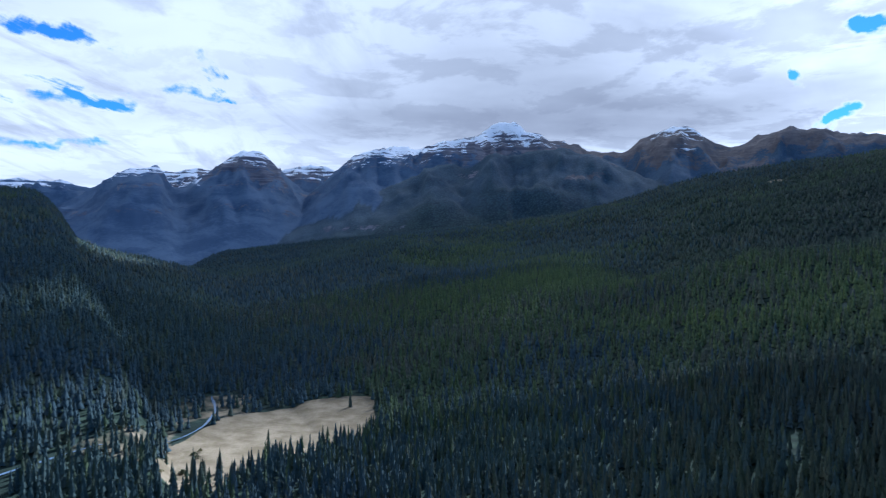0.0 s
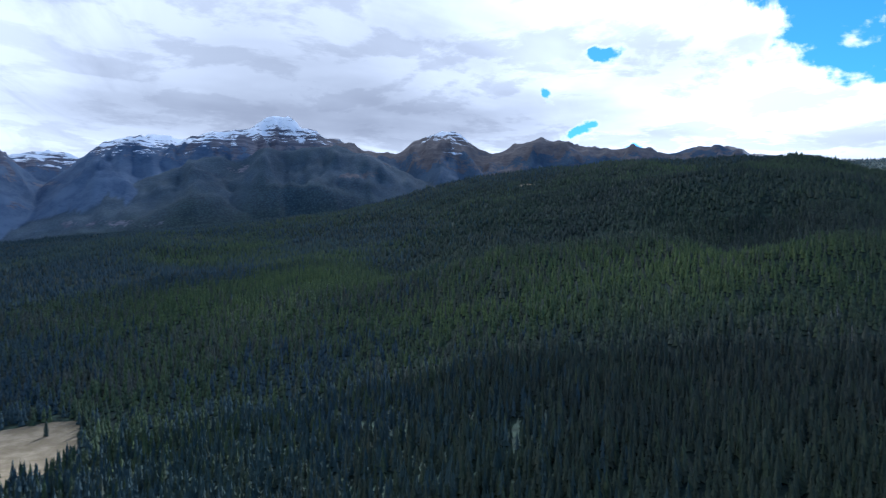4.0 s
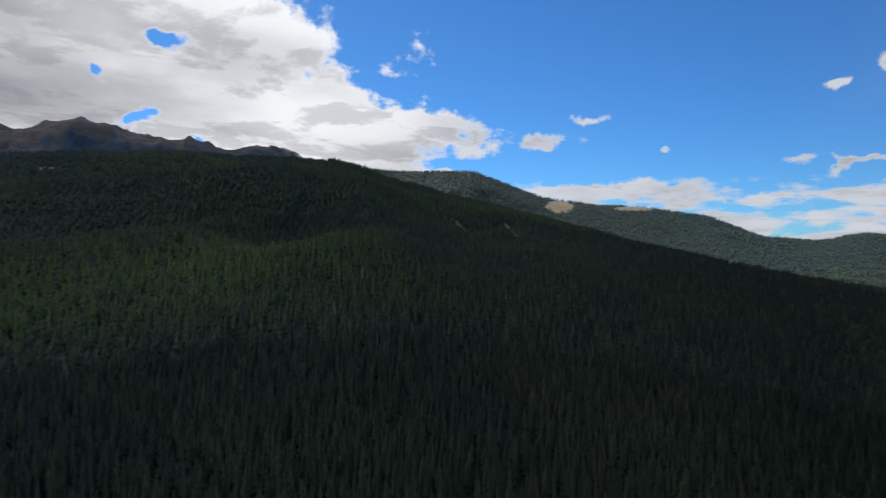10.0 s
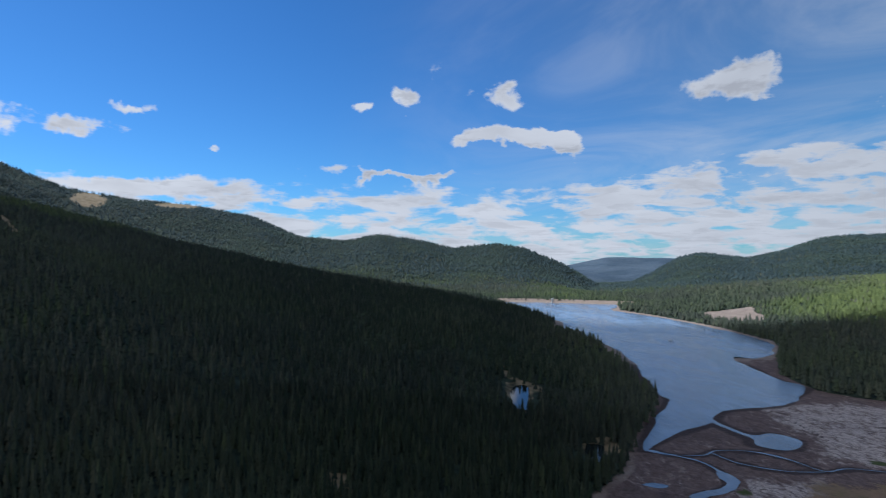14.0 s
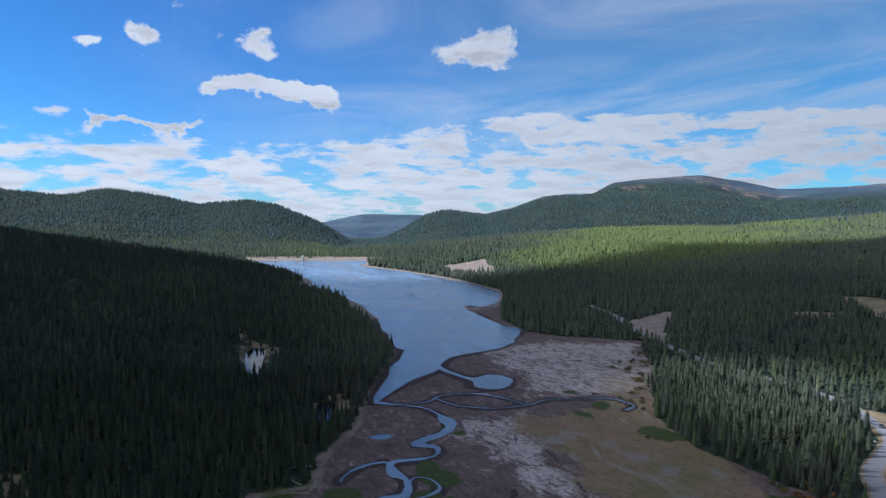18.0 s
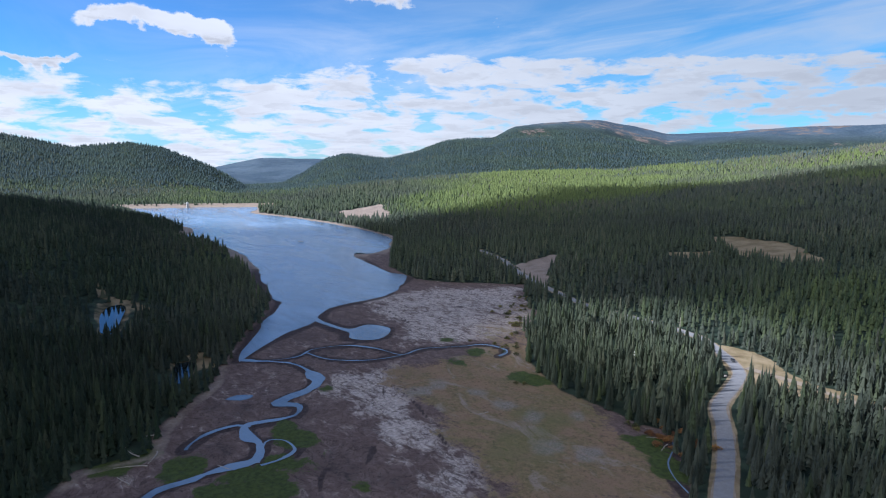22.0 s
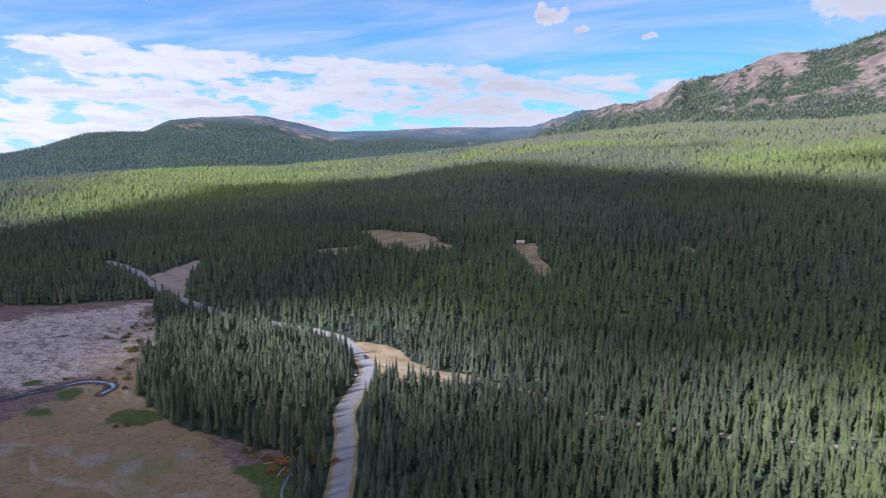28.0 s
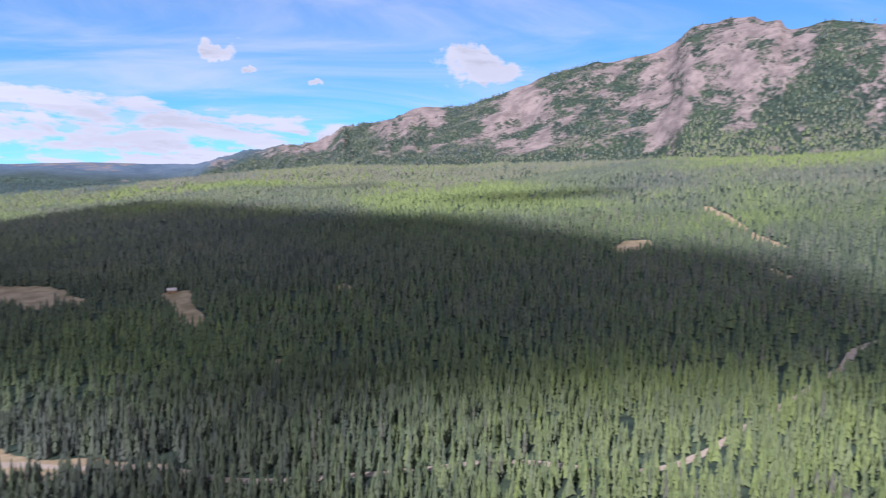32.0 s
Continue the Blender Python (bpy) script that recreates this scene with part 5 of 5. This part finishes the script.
def leaf_material(name, low, high):
    m, n = material(name)
    where = n.add("ShaderNodeTexCoord").outputs["Object"]
    k = n.math("ADD", n.math("MULTIPLY", n.noise(where, 2.0, 4), 0.6), n.math("MULTIPLY", n.add("ShaderNodeObjectInfo").outputs["Random"], 0.4))
    surface(n, n.mix(n.ramp(k, 0.3, 0.75), low, high), 0.85, k, 0.4, 0.1)
    return m


WILLOW = leaf_material("willow_leaves", (0.055, 0.062, 0.018), (0.17, 0.15, 0.040))
RUST = leaf_material("autumn_leaves", (0.11, 0.045, 0.018), (0.28, 0.14, 0.035))


def bush_meshes(seed, leaf):
    """Stems and a ragged crown of many small leaf blades."""
    r = np.random.default_rng(seed)
    count = 260
    a, q = r.uniform(0, 6.283, count), np.sqrt(r.random(count)) * 1.1
    lobes = 1 + 0.3 * np.sin(3 * a + seed)
    x, y = q * lobes * np.cos(a), q * lobes * np.sin(a)
    z = 0.25 + 1.15 * np.sqrt(np.clip(1.25 - q * q, 0.02, 2)) * r.uniform(0.35, 1.05, count)
    c = np.stack([x, y, z], -1)
    d1, d2 = r.normal(0, 1, (count, 3)), r.normal(0, 1, (count, 3))
    d1 /= np.linalg.norm(d1, axis=1)[:, None]
    d2 /= np.linalg.norm(d2, axis=1)[:, None]
    size = r.uniform(0.12, 0.24, count)[:, None]
    verts = np.stack([c - d1 * size, c + d2 * size * 0.6, c + d1 * size, c - d2 * size * 0.6], 1).reshape(-1, 3)
    leaves = mesh_from("leaves", verts, np.arange(count * 4).reshape(-1, 4), leaf)
    bm = bmesh.new()
    for k in range(6):
        stem = bmesh.ops.create_cone(bm, cap_ends=True, segments=5, radius1=0.05, radius2=0.015, depth=1.3)
        bmesh.ops.transform(bm, verts=stem["verts"], matrix=pose(0.25 * math.cos(k), 0.25 * math.sin(k), 0.55, 20 * math.sin(k * 2.0), 20 * math.cos(k * 3.0), 0))
    stems = bpy.data.meshes.new("stems")
    bm.to_mesh(stems), bm.free()
    stems.materials.append(BARK)
    return stems, leaves


def make_bush(name, meshes, label):
    bush = tagged(new(name), label, "bush", "bushes on the flat")
    for key, me in zip(("stems", "leaves"), meshes):
        ob = new(key, me)
        ob.parent = bush
    return bush


def conifer_meshes(seed, kind, tint):
    """A full conifer one metre high: a tapered trunk and whorls of drooping, forked boughs."""
    r = np.random.default_rng(seed)
    v, f = [], []
    layers, boughs = 15, 9
    for k in range(layers):
        s = k / layers
        rad = 0.5 * (1 - s) ** 0.85 * r.uniform(0.8, 1.12)
        z = 0.10 + 0.87 * s
        turn = r.uniform(0, 6.28)
        for i in range(boughs if s < 0.8 else 6):
            a = turn + 6.283 * i / (boughs if s < 0.8 else 6) + r.normal(0, 0.12)
            long, wide = rad * r.uniform(0.75, 1.15), 0.62 * rad * r.uniform(0.8, 1.2)
            drop = 0.035 + 0.10 * rad
            ca, sa = math.cos(a), math.sin(a)
            base = len(v)
            for along, off, dz in ((0.0, 0.0, 0.055), (0.62, -0.5, -0.3 * drop), (1.0, 0.0, -drop), (0.62, 0.5, -0.3 * drop), (0.55, 0.0, 0.02)):
                px, py = along * long, off * wide
                v.append((px * ca - py * sa, px * sa + py * ca, z + dz))
            f += [(base, base + 1, base + 4), (base + 1, base + 2, base + 4), (base + 2, base + 3, base + 4), (base + 3, base, base + 4)]
    base = len(v)
    for i in range(5):
        v.append((0.03 * math.cos(1.257 * i), 0.03 * math.sin(1.257 * i), 0.93))
    v.append((0, 0, 1.04))
    f += [(base + i, base + (i + 1) % 5, base + 5) for i in range(5)]
    crown = mesh_from("crown", np.array(v), np.array(f), NEEDLES, {"tint": np.full(len(v), tint), "kind": np.full(len(v), kind)})
    bm = tube(0.036, 0.98, (0, 0, 0.47), "Z", 0.006, 8)
    trunk = bpy.data.meshes.new("trunk")
    bm.to_mesh(trunk), bm.free()
    trunk.materials.append(BARK)
    return trunk, crown


def make_conifer(meshes, label):
    tree = tagged(new("conifer_tree"), label, "tree", "conifers beside the road")
    for key, me in zip(("trunk", "crown"), meshes):
        ob = new(key, me)
        ob.parent = tree
    return tree


def stand(ob, x, y, size, wide, turn, sink=0.0):
    z = float(height(x, y)[0]) - sink
    ob.matrix_basis = Matrix.LocRotScale((x, y, z), Euler((0, 0, turn)), (wide, wide, size))
    return ob


# conifers that the flight passes nearest, each a tree of its own
KINDS = [(0.0, 0.2, "dark green spruce with drooping boughs"), (0.0, 0.55, "green spruce with a narrow pointed crown"), (0.22, 0.45, "fresh green young lodgepole pine"), (0.0, 0.8, "tall fir with a lighter crown"), (1.0, 0.4, "grey-green thinning spruce with bare lower boughs"), (0.3, 0.6, "yellowish green young conifer")]
models = [make_conifer(conifer_meshes(100 + k, kind, tint), label) for k, (kind, tint, label) in enumerate(KINDS)]
deck = random.Random(5)
for k, (x, y) in enumerate(SINGLE):
    which = deck.choices(range(6), (5, 5, 2, 3, 1, 1))[0]
    tree = models[which] if which < 6 and models[which].location.length == 0 else copy_thing(models[which], Matrix())
    tall = 11.4 * math.exp(deck.gauss(0, 0.2))
    stand(tree, x, y, tall, tall * deck.uniform(0.25, 0.34), deck.uniform(0, 6.28), 0.3)

# a few stand out on the dry meadow
MEADOW_TREES = [(-120, 301), (-118, 307), (-110, 298), (-108, 307), (-107, 315), (-119, 317), (-114, 317), (-114, 293), (-66, 351), (-61, 355), (-55, 358), (-61, 370), (-47, 361), (-65, 435), (-45, 434), (-83, 324), (-77, 336), (-72, 342)]
for x, y in MEADOW_TREES:
    tree = copy_thing(models[deck.choice((0, 1, 3))], Matrix())
    tagged(tree, "dark spruce standing at the edge of the dry meadow", "tree", "conifers on the meadow")
    tall = 11.0 * math.exp(deck.gauss(0, 0.2))
    stand(tree, x + deck.uniform(-2, 2), y + deck.uniform(-2, 2), tall, tall * deck.uniform(0.30, 0.42), deck.uniform(0, 6.28), 0.3)


def make_snag(seed):
    """A dead standing trunk with a broken top and stubs of boughs."""
    r = random.Random(seed)
    tree = tagged(new("dead_tree"), "grey dead standing tree with bare broken boughs", "dead tree", "dead standing trees")
    part("trunk", tube(0.24, 10.0, (0, 0, 5.0), "Z", 0.05, 8), DEADWOOD, tree)
    for k in range(9):
        z = 2.5 + 0.8 * k
        stub = tube(0.05, r.uniform(0.9, 2.2) * (1.1 - 0.08 * k), (0, 0, 0), "X", 0.012, 5)
        length = max(v.co.x for v in stub.verts)
        bmesh.ops.translate(stub, verts=stub.verts, vec=(length, 0, 0))
        bmesh.ops.transform(stub, verts=stub.verts, matrix=pose(0, 0, z, 0, r.uniform(-10, 30), r.uniform(0, 360)))
        part("bough", stub, DEADWOOD, tree)
    return tree


snags = [make_snag(k) for k in range(3)]
SNAGS = [(461, 335), (394, 278), (404, 316), (368, 246), (500, 369), (538, 257), (180, 283), (148, 320), (483, 337), (498, 364), (348, 238), (388, 290), (-75, -502), (-106, -483), (-103, -520), (-161, -421), (440, 305), (420, 330), (470, 310), (376, 262),
         (300, -430), (250, -420), (330, -400), (200, -400), (150, -420), (60, -420), (20, -400), (-40, -440), (120, -390), (90, -450)]
for k, (x, y) in enumerate(SNAGS):
    tree = snags[k] if k < 3 else copy_thing(snags[k % 3], Matrix())
    size = deck.uniform(0.8, 1.35)
    stand(tree, x + deck.uniform(-6, 6), y + deck.uniform(-6, 6), size, size, deck.uniform(0, 6.28), 0.2)

make_car(spot(271.5, -360.5, 0.24), 132)
make_camper(spot(323, -306), 40, "white camper trailer parked under the conifers")
make_camper(spot(308, -325), 110, "white camper trailer with a roof air conditioner")
make_camper(spot(270, -313), 75, "white camper trailer beside the road")
make_cabin(spot(279, -680), 20)
make_boat((820, -364, 0.1), 60)
for k, (x, y, long, turn) in enumerate(((241, -245, 9, 40), (235, -240, 7, 100), (359, -82, 10, 70), (347, -77, 8, 15), (340, -82, 9, 150), (318, -100, 6, 30), (351, -72, 7, 110), (337, -74, 11, 60), (328, -70, 8, 10), (300, -205, 5, 80))):
    make_log(spot(x, y, 0.05), long, 0.22, turn, k + 3)
willow = make_bush("willow_bush", bush_meshes(3, WILLOW), "ochre green willow bush on the dry flat")
rust = make_bush("autumn_bush", bush_meshes(4, RUST), "rust red autumn bush beside the conifers")
PLACES = [(253, -247, 0), (314, -244, 0), (317, -241, 0), (428, -326, 0), (411, -324, 0), (417, -329, 0), (384, -268, 0), (420, -335, 0), (404, -330, 0), (396, -318, 0), (256, -246, 0), (251, -245, 0), (435, -340, 0)]
for k in range(34):
    a, b = ((345, -275), (387, -316), (413, -352), (450, -380))[k % 3:][:2]
    s = deck.random()
    PLACES.append((a[0] + (b[0] - a[0]) * s + deck.gauss(5, 4), a[1] + (b[1] - a[1]) * s + deck.gauss(4, 4), 0))
for k in range(24):
    PLACES.append((deck.uniform(222, 250), deck.uniform(-258, -238) - 0.0, 1))
for k in range(26):
    PLACES.append((deck.uniform(-175, -130), deck.uniform(292, 350), 0))
for k, (x, y, red) in enumerate(PLACES):
    model = rust if red else willow
    bush = model if model.location.length == 0 else copy_thing(model, Matrix())
    stand(bush, x, y, deck.uniform(0.9, 1.6), deck.uniform(0.9, 1.8), deck.uniform(0, 6.28), 0.1)


def make_boulder(at, size, seed):
    bm = bmesh.new()
    bmesh.ops.create_icosphere(bm, subdivisions=2, radius=size)
    for v in bm.verts:
        v.co *= 1 + 0.25 * noise.noise(v.co / size * 1.3 + Vector((seed, 0, 0)))
        v.co.z *= 0.6
    me = bpy.data.meshes.new("boulder")
    bm.to_mesh(me), bm.free()
    me.materials.append(STONE)
    ob = new("boulder", me)
    ob.location = at
    return tagged(ob, "weathered grey boulder at the water's edge", "boulder", "boulders by the shore")


for k, (x, y, size) in enumerate(((537, -298, 2.2), (533, -301, 1.2), (439, -345, 1.3), (262, -335, 0.9), (256, -305, 0.8), (410, -300, 0.8), (470, -340, 0.9))):
    make_boulder(spot(x, y, 0.2), size, k * 3.7)


# ---- dam with its gate tower ----


def make_dam():
    line = np.array(curve([(1412, -235), (1406, -272), (1374, -391), (1330, -509), (1318, -545)], 15))
    d = np.gradient(line, axis=0)
    d /= np.linalg.norm(d, axis=1)[:, None]
    side = np.stack([d[:, 1], -d[:, 0]], -1)
    profile = [(-30, -2.0), (-5, 5.2), (-4, 5.6), (4, 5.6), (5, 5.2), (40, -14.0)]
    flip = 1 if side[0, 0] > 0 else -1
    verts, n, m = [], len(line), len(profile)
    for (px, py), (sx, sy) in zip(line, side):
        for off, z in profile:
            verts.append((px + flip * off * sx, py + flip * off * sy, z + 0.25 * float(fbm(np.array([px + off]), np.array([py]), 12, 2, 91)[0])))
    faces = [(i * m + j, (i + 1) * m + j, (i + 1) * m + j + 1, i * m + j + 1) for i in range(n - 1) for j in range(m - 1)]
    tagged(new("dam_wall", mesh_from("dam_wall", verts, faces, EARTH, None, False)), "long low earth embankment dam with a pale stone face", "dam", kind="structure")


make_dam()
tower = thing("gate_tower", "small concrete gate tower standing before the dam", "tower", (1351, -381, -1.5))
part("shaft", box((4.0, 4.0, 9.0), (0, 0, 4.5), 0.1, 0.9), CONCRETE, tower)
part("cap", box((4.8, 4.8, 0.5), (0, 0, 9.2), 0.05), CONCRETE, tower)
part("gate_house", box((2.6, 2.6, 2.4), (0, 0, 10.6), 0.05), PAINT_WHITE, tower)
part("gangway", box((22, 1.2, 0.3), (12, 0, 8.4), 0.03), STEEL, tower)
for y in (-0.55, 0.55):
    part("handrail", box((22, 0.06, 0.06), (12, y, 9.5), 0.0), STEEL, tower)

# ---- unseen cloud added between sun and valley ----


def make_cloud(level=3000.0, cell=38.0):
    """A broad cloud with gaps, added out of view to shade the valley; its shadow falls along the sun's rays."""
    gx, gy = np.meshgrid(np.arange(-3600, 3700, cell), np.arange(-1700, 5200, cell))
    h, r = polar(gx, gy)
    h = np.where(h < -60, h + 360, h)
    wob, wisp = fbm(gx, gy, 300, 4, 81), fbm(gx, gy, 120, 3, 82)
    reach = np.interp(h, [-60, 40, 48, 56, 64, 72, 80, 90, 97, 104, 110, 120, 125, 130, 136, 143, 155, 165, 172, 180, 187, 194, 201, 207, 212, 216, 225, 300],
                      [4900, 4900, 2900, 2500, 1900, 1340, 1290, 1200, 1130, 1080, 1000, 990, 1000, 1130, 1270, 1470, 1430, 1560, 1330, 1170, 1090, 1050, 960, 900, 810, 730, 600, 450])
    field = np.minimum((reach - r) / 110 + 0.6 * wob, 2.0)
    # gaps, put where the ground is to be sunlit
    for x, y, wide, deep, much in ((-95, 350, 140, 80, 1.9), (40, 300, 170, 62, 3.0), (-190, 250, 60, 50, 2.2), (300, -380, 62, 52, 3.6), (235, -352, 60, 28, 3.0), (10, -345, 130, 60, 2.2), (-100, -325, 150, 62, 3.2), (325, -325, 60, 45, 2.4),
                                  (-700, 1080, 150, 120, 2.8), (-370, 500, 70, 34, 2.0), (190, 800, 60, 80, 1.7), (70, 660, 60, 50, 2.0), (1900, 1500, 420, 160, 2.6)):
        field = field - much * np.exp(-((gx - x) / wide) ** 2 - ((gy - y) / deep) ** 2) * (1 + 0.5 * wisp)
    # shreds past its edge
    for x, y, wide, deep, peak in ((-250, -1290, 220, 55, 1.3), (60, -1590, 130, 40, 1.3), (900, -1060, 160, 60, 1.3), (1900, 900, 300, 90, 1.3), (2350, 1620, 480, 330, 1.2)):
        field = np.maximum(field, peak * np.exp(-((gx - x) / wide) ** 2 - ((gy - y) / deep) ** 2) * (1 + 0.6 * wisp) - 0.35)
    shift = SUN_WAY / SUN_WAY.z * level
    body = np.clip(field, 0, 2)
    # density set by heading for how dark the woods below should be
    heavy = step(h, 36, 62) * (1 - step(h, 104, 122))
    thick = 0.68 + 0.32 * heavy - 0.06 * (h < 34) - 0.06 * step(h, 140, 165) + 0.12 * wob
    rows, cols = gx.shape
    whole = field > 0
    i, j = np.nonzero(whole[:-1, :-1] & whole[1:, :-1] & whole[1:, 1:] & whole[:-1, 1:])
    quad = np.stack([i * cols + j, i * cols + j + 1, (i + 1) * cols + j + 1, (i + 1) * cols + j], -1)
    top = np.stack([gx + shift.x, gy + shift.y, level + 4 + 14 * np.sqrt(body) + 8 * wisp], -1).reshape(-1, 3)
    under = np.stack([gx + shift.x, gy + shift.y, level - 6 * body], -1).reshape(-1, 3)
    used = np.unique(quad)
    place = np.full(rows * cols, -1)
    place[used] = np.arange(len(used))
    quad = place[quad]
    dense = np.tile((np.clip(thick, 0.3, 1) * step(body, 0, 0.5)).ravel()[used], 2)
    me = mesh_from("cloud", np.concatenate([top[used], under[used]]), np.concatenate([quad, quad[:, ::-1] + len(used)]), CLOUD, {"dense": dense}, True)
    return tagged(new("shade_cloud", me), "unseen broken cloud sheet added to shade the valley", "cloud", kind="structure")


make_cloud()
